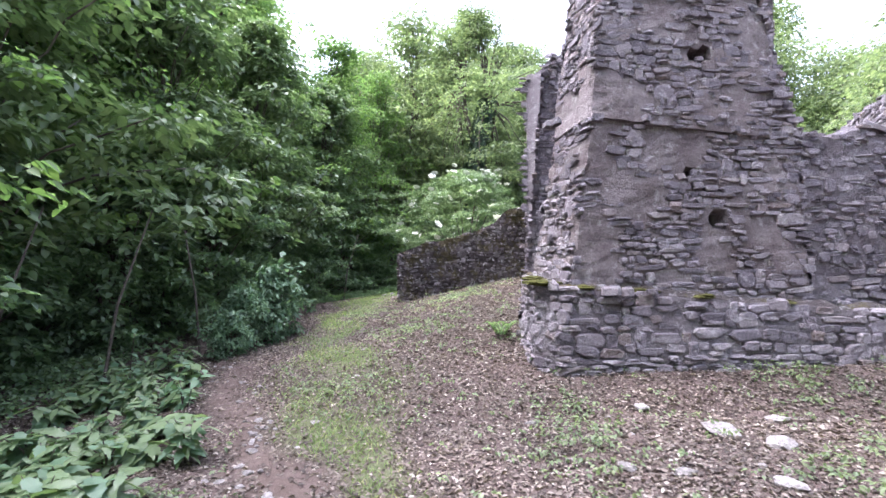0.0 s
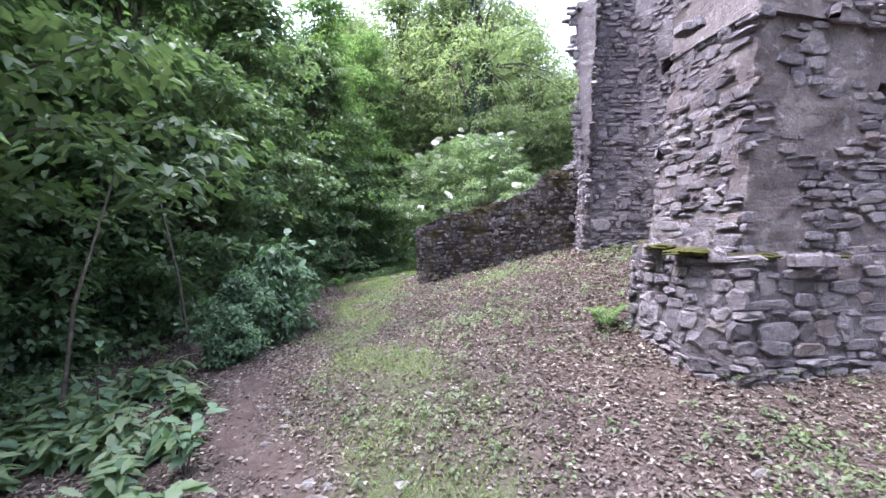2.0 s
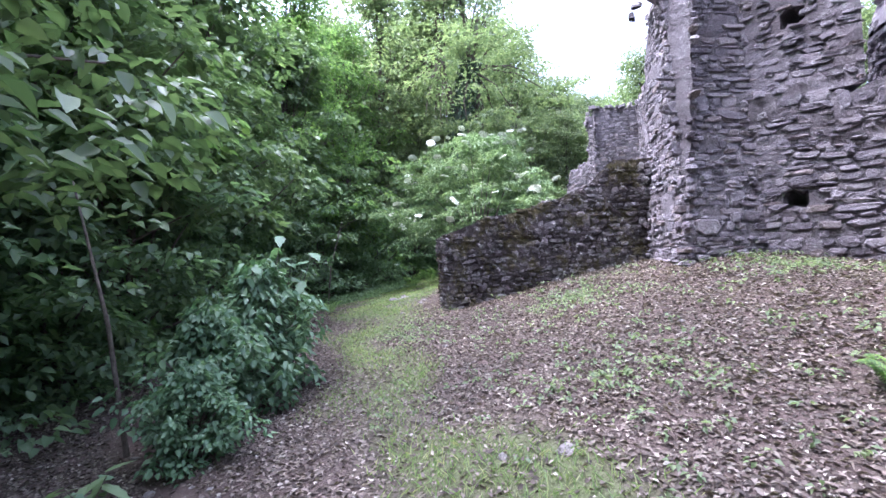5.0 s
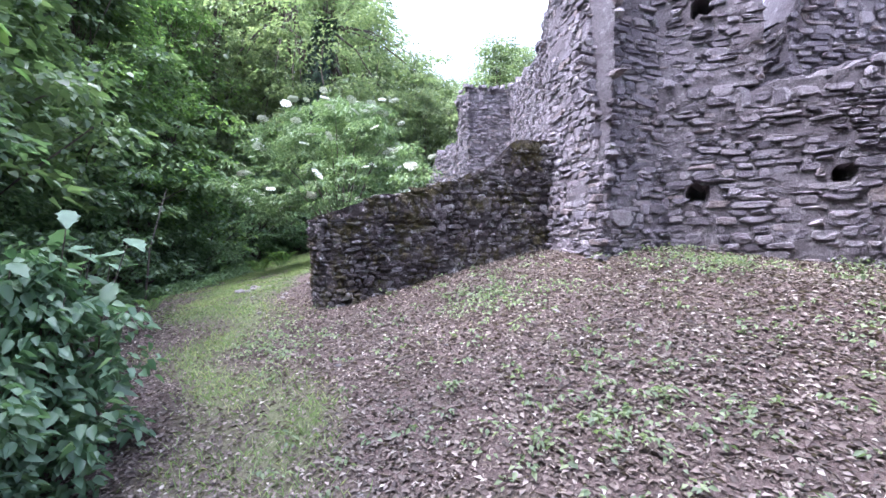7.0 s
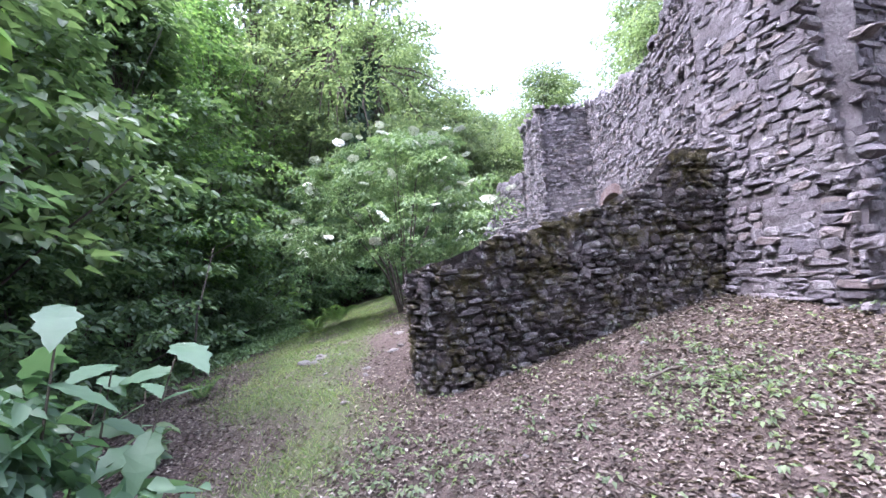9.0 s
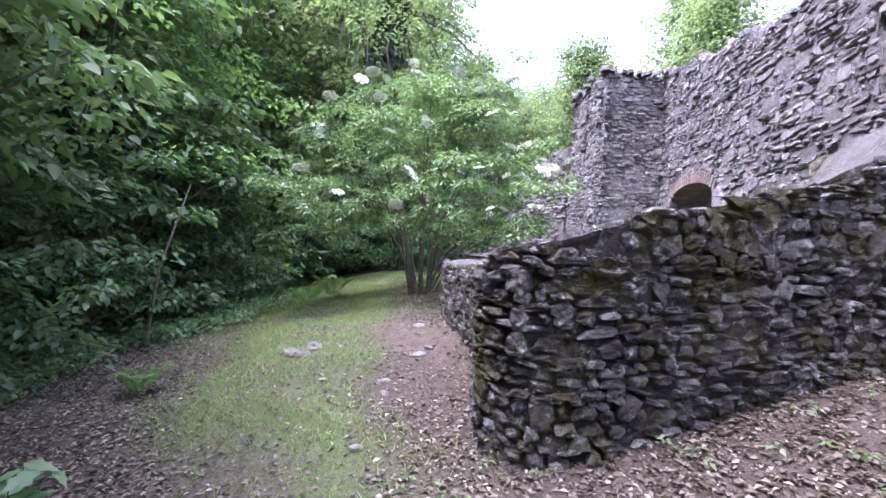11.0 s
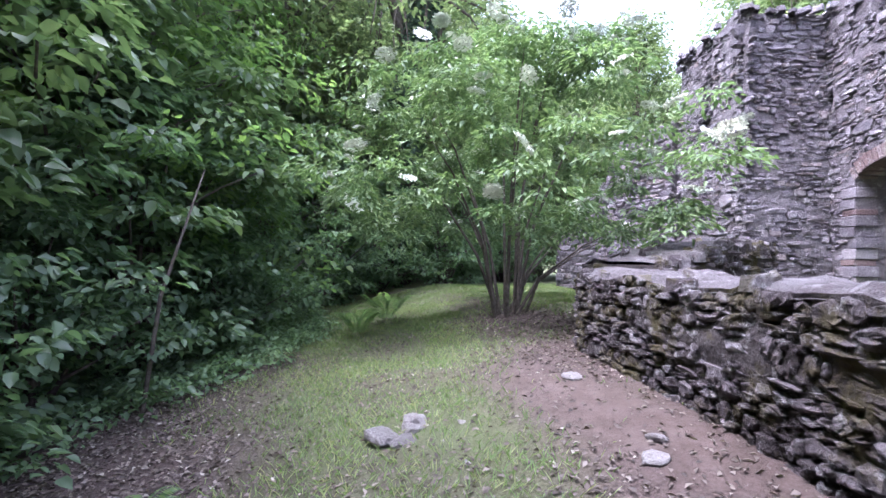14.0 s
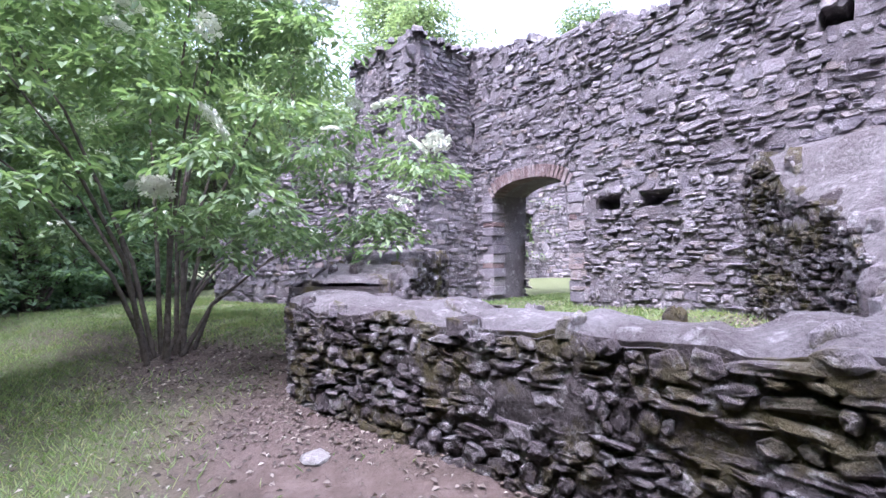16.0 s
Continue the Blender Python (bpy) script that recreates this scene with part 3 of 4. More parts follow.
def brick_mesh(w, d, h, material):
    bm = bmesh.new()
    bmesh.ops.create_cube(bm, size=1)
    bmesh.ops.scale(bm, vec=(w, d, h), verts=bm.verts)
    bmesh.ops.bevel(bm, geom=bm.edges[:], offset=0.008, segments=1, affect='EDGES')
    m = bpy.data.meshes.new("brick")
    bm.to_mesh(m)
    bm.free()
    m.materials.append(material)
    return m


def gate_bricks():
    root = tagged(new("gate_arch"), "shallow red brick arch with brick and stone jambs", "arch", kind="structure")
    vb, jb = brick_mesh(0.07, 0.3, 0.2, BRICK), brick_mesh(0.26, 0.3, 0.085, BRICK)
    sb = brick_mesh(0.27, 0.3, 0.15, STONE_OB)
    mid, half = (ARCH0 + ARCH1) / 2, (ARCH1 - ARCH0) / 2
    turn = math.atan2(UD[1], UD[0])
    for i in range(23):
        u = ARCH0 - 0.02 + (ARCH1 - ARCH0 + 0.04) * i / 22
        w = max(-1, min(1, (u - mid) / half))
        z = SPRING + RISE * math.sqrt(max(0.0, 1 - w * w)) ** 1.2
        p = on(u, 0.12)
        ob = part("brick", vb, root)
        ob.matrix_basis = Matrix.Translation((p[0], p[1], z + 0.095)) @ Matrix.Rotation(turn, 4, 'Z') @ Matrix.Rotation(0.45 * w, 4, 'Y')
    for side, u in ((1, ARCH0 - 0.12), (-1, ARCH1 + 0.12)):
        z, k = 1.15, 0
        while z < SPRING - 0.02:
            stone = (k * 7) % 5 != 1
            h = 0.16 if stone else 0.093
            p = on(u + 0.02 * math.sin(k * 2.3), 0.125 + 0.01 * math.sin(k * 1.7))
            ob = part("brick", sb if stone else jb, root)
            ob.matrix_basis = Matrix.Translation((p[0], p[1], z + h / 2)) @ Matrix.Rotation(turn + 0.02 * math.sin(k), 4, 'Z')
            z += h
            k += 1


gate_bricks()
# Third pier beside the gateway, and the lower ruined wall past it.
rubble_wall("wall_third_pier", "square rubble buttress beside the gateway", [(5.6, 18.9), (4.8, 18.5), (4.13, 16.7), (5.5, 16.05)], [(6.3, 18.6), (5.9, 18.2), (5.6, 17.4), (6.2, 16.8)],
            prof((0, 5.5), (0.9, 5.65), (2.7, 5.75), (4.2, 5.6), wob=0.12), lean=0.03, seed=19, near=(4.1, 16.9, 2.0), size=0.74, proud=0.01, inner_stones=False)
rubble_wall("wall_north", "low crumbling rubble wall past the buttress", [(5.0, 22.5), (4.9, 20.5), (4.95, 18.7)], [(5.8, 22.5), (5.7, 20.5), (5.8, 18.7)],
            prof((0, 2.0), (1.6, 3.2), (2.4, 4.3), (4, 4.6), wob=0.25), seed=20, near=(4.9, 19, 2), limit=120, size=1.1)
# Court wall with an arched window, seen through the gateway.
BW0 = on(15, 7.0)
BW1 = on(-1.5, 7.0)
WIN0, WIN1 = 3.25, 4.1


def court_bottom_at(lo):
    def f(u):
        p = along(np.array([BW0, BW1]), u)[0]
        g = float(ground_z(p[0], p[1])) - 0.15
        if WIN0 < u < WIN1:
            w = (u - (WIN0 + WIN1) / 2) / ((WIN1 - WIN0) / 2)
            return 3.1 + 0.3 * math.sqrt(max(0.0, 1 - w * w))
        return g
    return f


bw = np.array([BW0, BW1])
bd = (bw[1] - bw[0]) / np.hypot(*(bw[1] - bw[0]))
bn = np.array([bd[1], -bd[0]])
cols = [0.0, WIN0 - 0.005, WIN0 + 0.005, WIN1 - 0.005, WIN1 + 0.005, length(bw)]
back_line = [tuple(bw[0] + bd * u) for u in cols]
back_rear = [tuple(bw[0] + bd * u - bn * 0.7) for u in cols]
rubble_wall("wall_court", "pale rubble court wall with an arched window", back_line, back_rear, prof((0, 5.0), (5, 5.6), (11, 5.3), wob=0.2), bottom=court_bottom_at(0), seed=21, near=tuple(bw[0] + bd * 3.7) + (3,),
            limit=160, size=1.2, inner_stones=False)
rubble_wall("wall_window_breast", "rubble breast wall under the arched window", [tuple(bw[0] + bd * (WIN0 - 0.04)), tuple(bw[0] + bd * (WIN1 + 0.04))], [tuple(bw[0] + bd * (WIN0 - 0.04) - bn * 0.65), tuple(bw[0] + bd * (WIN1 + 0.04) - bn * 0.65)],
            prof((0, 2.25), (2, 2.25)), seed=22, near=tuple(bw[0] + bd * 3.7) + (2,), limit=40, inner_stones=False, ends=False)


# Low horseshoe wall between the second and third pier.
def smooth_line(pts, step=0.15):
    p = np.array(pts, float)
    for _ in range(3):
        q = [p[0]]
        for a, b in zip(p[:-1], p[1:]):
            q += [a * 0.75 + b * 0.25, a * 0.25 + b * 0.75]
        q.append(p[-1])
        p = np.array(q)
    return p


low_outer = smooth_line([(0.95, 16.5), (0.3, 16.0), (-0.13, 14.5), (-0.5, 13.1), (-1.0, 12.4), (-1.28, 11.8), (-0.95, 11.45), (-0.3, 11.3), (0.75, 11.1), (2.2, 10.6)])
low_inner = smooth_line([(1.15, 15.75), (0.9, 15.5), (0.5, 14.3), (0.15, 13.4), (0.0, 12.9), (0.0, 12.6), (0.2, 12.3), (0.6, 12.15), (1.8, 11.85), (3.35, 12.3)])


def reach(line, p):
    """Length along a plan line of its point nearest to p."""
    us = np.linspace(0, length(line), 400)
    return float(us[np.argmin([np.hypot(*(along(line, u)[0] - np.array(p))) for u in us])])


LOW_HEIGHTS = (((0.95, 16.5), 1.52), ((0.3, 16.0), 1.5), ((-0.13, 14.5), 1.49), ((-0.5, 13.1), 1.5), ((-1.1, 12.1), 1.58), ((-0.95, 11.5), 1.83), ((-0.4, 11.3), 2.02),
               ((0.2, 11.2), 2.12), ((0.75, 11.1), 2.24), ((1.15, 11.0), 2.46), ((1.5, 10.85), 2.78), ((2.2, 10.6), 2.85))
low_top = prof(*((reach(low_outer, p), z) for p, z in LOW_HEIGHTS), wob=0.07, seed=5)
rubble_wall("wall_low", "low mossy horseshoe wall of rough rubble with pale mortar coping", low_outer, low_inner, low_top, seed=23, near=(-0.7, 13.4, 1.0), core=MOSSY_CORE, single=MOSSY_OB, joined=MOSSY, cap=COPING,
            rough=0.05, lean=-0.03, jut=1.0, proud=0.022, size=0.64, chunk=1.22, fill=1.0, limit=299, caps=4)
rubble_wall("wall_low_return", "low rubble footing running to the gateway buttress", smooth_line([(3.9, 17.2), (2.5, 16.9), (0.75, 16.4)]), smooth_line([(4.1, 16.2), (2.8, 15.9), (1.0, 15.4)]),
            prof((0, 1.95), (1.5, 1.85), (3.2, 1.62), wob=0.06), seed=24, near=(1.5, 16, 1.3), core=MOSSY_CORE, single=MOSSY_OB, joined=MOSSY, cap=COPING, jut=1.4, limit=150)


# ---- leaves, trees and shrubs ----
def leaf_mesh(name, pos, aim, up, size, width, material, fold=0.25, fine=False):
    """Folded leaves: pos (n,3), aim along the leaf, up its face, size and width (n)."""
    n = len(pos)
    aim = aim / np.linalg.norm(aim, axis=1)[:, None]
    side = np.cross(aim, up)
    side /= np.linalg.norm(side, axis=1)[:, None] + 1e-9
    nrm = np.cross(side, aim)
    L, W = size[:, None], (size * width)[:, None]
    V = np.stack([pos, pos + aim * L * 0.45 + side * W * 0.5 + nrm * W * fold, pos + aim * L - nrm * L * 0.12, pos + aim * L * 0.45 - side * W * 0.5 + nrm * W * fold], 1).reshape(-1, 3)
    if fine:
        V = np.stack([pos, pos + aim * L * 0.28 + side * W * 0.46 + nrm * W * fold, pos + aim * L * 0.62 + side * W * 0.42 + nrm * W * fold * 0.6 - nrm * L * 0.04,
                      pos + aim * L - nrm * L * 0.16, pos + aim * L * 0.62 - side * W * 0.42 + nrm * W * fold * 0.6 - nrm * L * 0.04, pos + aim * L * 0.28 - side * W * 0.46 + nrm * W * fold], 1).reshape(-1, 3)
    base = np.arange(n)[:, None] * (6 if fine else 4)
    T = np.concatenate([base + np.array([[0, 1, 2]]), base + np.array([[0, 2, 3]])], 1).reshape(-1, 3)
    if fine:
        T = np.concatenate([base + np.array([q]) for q in ((0, 1, 3), (1, 2, 3), (0, 3, 5), (3, 4, 5))], 1).reshape(-1, 3)
    me = bpy.data.meshes.new(name)
    me.vertices.add(len(V))
    me.vertices.foreach_set("co", V.astype(np.float32).ravel())
    me.loops.add(T.size)
    me.loops.foreach_set("vertex_index", T.astype(np.int32).ravel())
    me.polygons.add(len(T))
    me.polygons.foreach_set("loop_start", np.arange(0, T.size, 3, dtype=np.int32))
    me.update(calc_edges=True)
    me.materials.append(material)
    return me


def sprays(rng, centres, per, radius, flat, size, droop=0.25, axis=None):
    """Leaf places in flat sprays about the given twig ends."""
    n = len(centres) * per
    c = np.repeat(centres, per, 0)
    a = rng.uniform(0, 2 * np.pi, n)
    r = np.sqrt(rng.uniform(0, 1, n)) * np.repeat(rng.uniform(0.6, 1.25, len(centres)), per) * radius
    tilt = np.repeat(rng.normal(0, 0.22, (len(centres), 2)), per, 0)
    off = np.stack([np.cos(a) * r, np.sin(a) * r, np.zeros(n)], 1)
    off[:, 2] = off[:, 0] * tilt[:, 0] + off[:, 1] * tilt[:, 1] + rng.normal(0, flat, n) - droop * r * r / max(radius, 0.01)
    aim = np.stack([np.cos(a) + rng.normal(0, 0.6, n), np.sin(a) + rng.normal(0, 0.6, n), rng.normal(-0.35, 0.3, n)], 1)
    up = np.stack([rng.normal(0, 0.35, n), rng.normal(0, 0.35, n), np.ones(n)], 1)
    return c + off, aim, up, size * rng.uniform(0.6, 1.25, n)


def crown_points(rng, count, R, z0, z1, shape=0.5, shell=0.55):
    """Twig ends spread through an uneven crown."""
    out = []
    ph = rng.uniform(0, 6.3, 4)
    while len(out) < count:
        v = rng.uniform(0, 1)
        a = rng.uniform(0, 2 * np.pi)
        prof_r = math.sin(math.pi * min(1, (v * (1 - 0.08) + 0.08)) ** shape) ** 0.7
        lob = 1 + 0.38 * math.sin(3 * a + ph[0] + 5 * v) + 0.26 * math.sin(5 * a + ph[1] - 7 * v)
        r = R * prof_r * lob * (shell + (1 - shell) * rng.uniform(0, 1)) * rng.uniform(0.55, 1.05)
        out.append((r * math.cos(a), r * math.sin(a), z0 + (z1 - z0) * v))
    return np.array(out)


def limb(rng, a, b, r0, r1, sag=0.1, sides=5):
    a, b = np.array(a, float), np.array(b, float)
    pts = []
    for k in range(5):
        w = k / 4
        p = a * (1 - w) + b * w
        p[2] += math.sin(math.pi * w) * sag * np.linalg.norm(b - a)
        p[:2] += rng.normal(0, 0.03, 2) * (0 < k < 4) * np.linalg.norm(b - a) * 0.6
        pts.append(p.tolist())
    return tube(pts, [r0 + (r1 - r0) * k / 4 for k in range(5)], sides)


def tree_meshes(seed, H, R, z0, clumps, per, leaf, trunk_r, material, spray=0.75):
    rng = np.random.default_rng(seed)
    ends = crown_points(rng, clumps, R, z0, H)
    tips = [(0, 0, -0.3)]
    x = y = 0.0
    for k in range(1, 8):
        x, y = x + rng.normal(0, 0.12), y + rng.normal(0, 0.12)
        tips.append((x, y, H * 0.9 * k / 7))
    wood = [tube(tips, [trunk_r * (1.25 if k == 0 else 1 - 0.12 * k) for k in range(8)], 8)]
    for e in ends[:: max(1, clumps // 34)]:
        zb = max(z0 * 0.7, e[2] * 0.72)
        k = min(6, int(zb / (H * 0.9) * 7))
        wood.append(limb(rng, tips[k], e, trunk_r * 0.35 * (1 - 0.6 * e[2] / H), 0.012, 0.06))
    P, A, U, S = sprays(rng, ends, per, spray, 0.07, leaf)
    return mesh_of("trunk", *join(wood), BARK, True), leaf_mesh("crown", P, A, U, S, 0.62, material, 0.25, True)


def plant_tree(name, label, meshes, at, turn, scale, group, crown_label=""):
    root = thing(name, label, "tree", (at[0], at[1], float(ground_z(at[0], at[1]))), group)
    root.rotation_euler = (0, 0, turn)
    root.scale = (scale, scale, scale)
    part("trunk", meshes[0], root)
    part("crown", meshes[1], root, crown_label)
    return root


TREES = [tree_meshes(40, 13.5, 3.5, 2.2, 170, 82, 0.165, 0.16, LEAF, 0.9), tree_meshes(41, 15.5, 4.0, 2.5, 190, 82, 0.17, 0.2, LEAF, 0.95),
         tree_meshes(42, 11.5, 3.0, 1.0, 150, 82, 0.155, 0.11, LEAF, 0.85), tree_meshes(43, 17.0, 4.8, 3.5, 220, 82, 0.18, 0.25, LEAF, 1.0)]
# far crowns take the leaf colour paled for haze
FAR_TREES = [tree_meshes(46, 14.0, 4.6, 1.5, 260, 60, 0.19, 0.2, LEAF_FAR_HAZED, 1.2), tree_meshes(47, 12.0, 4.2, 1.0, 240, 55, 0.18, 0.16, LEAF_FAR_HAZED, 1.2)]
MAPLE = tree_meshes(44, 9.5, 2.7, 2.3, 130, 110, 0.185, 0.09, LEAF_ELDER, 0.85)
rng = np.random.default_rng(99)
spots = []
for y in np.arange(-5, 36, 2.1):
    spots.append(((-9.3 if y < 8 else -9.0) + rng.uniform(-0.9, 0.9) + 0.03 * y, y + rng.uniform(-0.7, 0.7), int(rng.integers(0, 3)), 0.8))
    spots.append((-11.5 + rng.uniform(-1.2, 1.2), y + rng.uniform(-0.8, 0.8), int(rng.integers(0, 4)), 1.05))
    if int(y * 10) % 2:
        spots.append((-16.5 + rng.uniform(-1.5, 1.5), y, int(rng.integers(0, 4)), 0.95))
for x in np.arange(-7, 26, 2.3):
    spots.append((x + rng.uniform(-1, 1), 33.5 + rng.uniform(-1.5, 1.5), int(rng.integers(0, 4)), 1.25 if x < 9 else 0.95))
    spots.append((x + rng.uniform(-1, 1), 41 + rng.uniform(-2, 2), int(rng.integers(0, 4)), 1.5 if x < 10 else 1.1))
for y in np.arange(2, 32, 3.4):
    spots.append((19.5 + rng.uniform(-1.5, 1.5), y, int(rng.integers(0, 4)), 0.85))
    spots.append((26 + rng.uniform(-1.5, 1.5), y + 1.5, int(rng.integers(0, 4)), 0.95))
for x in np.arange(-8, 18, 3.6):
    spots.append((x + rng.uniform(-1, 1), -8.5 + rng.uniform(-1, 1), int(rng.integers(0, 4)), 1.0))
spots += [(-3.6, 24.5, 2, 1.15), (-5.2, 21.0, 0, 0.95), (-2.2, 28.5, 0, 1.15), (-5.0, 28.0, 1, 1.1), (15.5, 22.0, 1, 1.05), (18.0, 25.0, 0, 1.1), (13.0, 10.5, 0, 0.75), (15.0, 14.5, 1, 0.72), (8.5, 29.0, 0, 0.7), (12.0, 26.5, 2, 0.75)]
for x in np.arange(-6, 17, 2.6):
    if abs(x - 1.7) > 1.6:
        spots.append((x + rng.uniform(-0.6, 0.6), 29.5 + rng.uniform(-1, 1), int(rng.integers(0, 4)), 0.75))
for x, y, t in ((-7.1, 6.2, 0.3), (-7.0, 10.6, 1.9), (-6.3, 14.8, 3.3), (-5.3, 19.8, 4.6)):
    plant_tree("young_maple", "young maple with bright fresh leaves hanging over the path", MAPLE, (x, y), t, 1.0, "young maples", "bright yellow-green foliage")
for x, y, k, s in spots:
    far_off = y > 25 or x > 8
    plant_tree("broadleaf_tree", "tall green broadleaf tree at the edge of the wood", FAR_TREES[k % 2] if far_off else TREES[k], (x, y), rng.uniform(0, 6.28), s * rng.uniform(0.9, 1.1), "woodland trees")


def ivy_tree():
    r = np.random.default_rng(5)
    root = thing("ivy_clad_tree", "tall forked tree with dark ivy wrapped round its trunk", "tree", (1.7, 26.5, float(ground_z(1.7, 26.5))))
    t0 = [(0, 0, -0.3), (0.1, 0, 2.5), (0.0, 0.1, 5.0), (0.25, 0, 7.5), (0.9, 0, 10.2), (1.5, 0.2, 13.0)]
    wood = [tube(t0, (0.42, 0.36, 0.32, 0.28, 0.2, 0.1), 9), tube([t0[3], (-0.4, 0.2, 9.6), (-0.7, 0.1, 12.5), (-0.5, 0, 15.5)], (0.2, 0.17, 0.12, 0.06), 7)]
    ends = crown_points(r, 330, 5.2, 4.2, 16.0, 0.6)
    for e in ends[::5]:
        wood.append(limb(r, t0[4] if e[0] > 0 else (-0.55, 0.1, 11), e, 0.07, 0.015))
    part("trunk", mesh_of("trunk", *join(wood), BARK, True), root)
    P, A, U, S = sprays(r, ends, 95, 0.85, 0.1, 0.18)
    part("crown", leaf_mesh("crown", P, A, U, S, 0.6, LEAF_FAR_HAZED), root)
    n = 9000
    z = r.uniform(0.5, 10.5, n)
    a = r.uniform(0, 6.28, n)
    rad = 0.35 + 0.35 * r.uniform(0, 1, n) * (1.2 - 0.05 * z)
    cx = np.interp(z, (0, 5, 7.5, 10.5), (0, 0.0, 0.25, 0.95))
    P = np.stack([cx + np.cos(a) * rad, np.sin(a) * rad, z], 1)
    A = np.stack([np.cos(a) * 0.5, np.sin(a) * 0.5, -np.ones(n)], 1)
    U = np.stack([np.cos(a), np.sin(a), r.normal(0.3, 0.3, n)], 1)
    part("ivy", leaf_mesh("ivy", P, A, U, r.uniform(0.1, 0.17, n), 0.8, LEAF_IVY), root, "dark green ivy")


ivy_tree()


def shrub_meshes(seed, H, R, clumps, per, leaf, material, stems=9, spray=0.42, z0=0.15, width=0.62, shape=0.75):
    r = np.random.default_rng(seed)
    ends = crown_points(r, clumps, R, z0, H, shape, 0.4)
    wood = []
    for e in ends[:: max(1, clumps // (stems * 3))]:
        a = math.atan2(e[1], e[0])
        mid = (e[0] * 0.35, e[1] * 0.35, e[2] * 0.55)
        b = (0.12 * math.cos(a), 0.12 * math.sin(a), -0.1)
        wood.append(tube([b, mid, tuple(e)], (0.022 * H ** 0.5, 0.016 * H ** 0.5, 0.004), 5))
    P, A, U, S = sprays(r, ends, per, spray, 0.05, leaf, 0.3)
    P[:, 2] = np.maximum(P[:, 2], 0.03)
    return mesh_of("branch_frame", *join(wood), BARK, True), leaf_mesh("foliage", P, A, U, S, width, material, 0.25, True)


def plant_shrub(name, label, meshes, at, turn, scale, group="", cat="shrub"):
    root = thing(name, label, cat, (at[0], at[1], float(ground_z(at[0], at[1]))), group)
    root.rotation_euler = (0, 0, turn)
    root.scale = scale if isinstance(scale, tuple) else (scale,) * 3
    part("branch_frame", meshes[0], root)
    part("foliage", meshes[1], root)
    return root


SHRUBS = [shrub_meshes(60, 3.6, 1.7, 120, 60, 0.13, LEAF_DARK), shrub_meshes(61, 2.6, 1.5, 95, 60, 0.12, LEAF_DARK), shrub_meshes(62, 4.6, 1.8, 140, 60, 0.14, LEAF_DARK)]
for y in np.arange(-3.5, 25, 1.55):
    edge = float(np.interp(y, (-4, 4, 8, 12, 15, 19, 25), (-6.7, -6.6, -6.9, -6.5, -6.0, -4.6, -3.4)))
    plant_shrub("woodland_shrub", "dense dark green shrub at the shady edge of the wood", SHRUBS[int(rng.integers(0, 3))], (edge + rng.uniform(-0.5, 0.3), y + rng.uniform(-0.4, 0.4)), rng.uniform(0, 6.28), rng.uniform(0.8, 1.1), "woodland edge shrubs")
    plant_shrub("woodland_shrub", "dense dark green shrub at the shady edge of the wood", SHRUBS[int(rng.integers(0, 3))], (edge - 2.2 + rng.uniform(-0.5, 0.5), y + 0.8), rng.uniform(0, 6.28), rng.uniform(1.0, 1.35), "woodland edge shrubs")
for x, y, k, s in ((-2.6, 23.0, 0, 1.0), (-1.0, 25.0, 2, 1.0), (0.6, 25.5, 0, 1.0), (2.6, 25.0, 2, 0.9), (4.0, 26.5, 0, 1.1), (6.0, 27.0, 2, 1.0), (-3.3, 21.0, 1, 0.9)):
    plant_shrub("woodland_shrub", "dense dark green shrub at the shady edge of the wood", SHRUBS[k], (x, y), x * 2.0, s, "woodland edge shrubs")


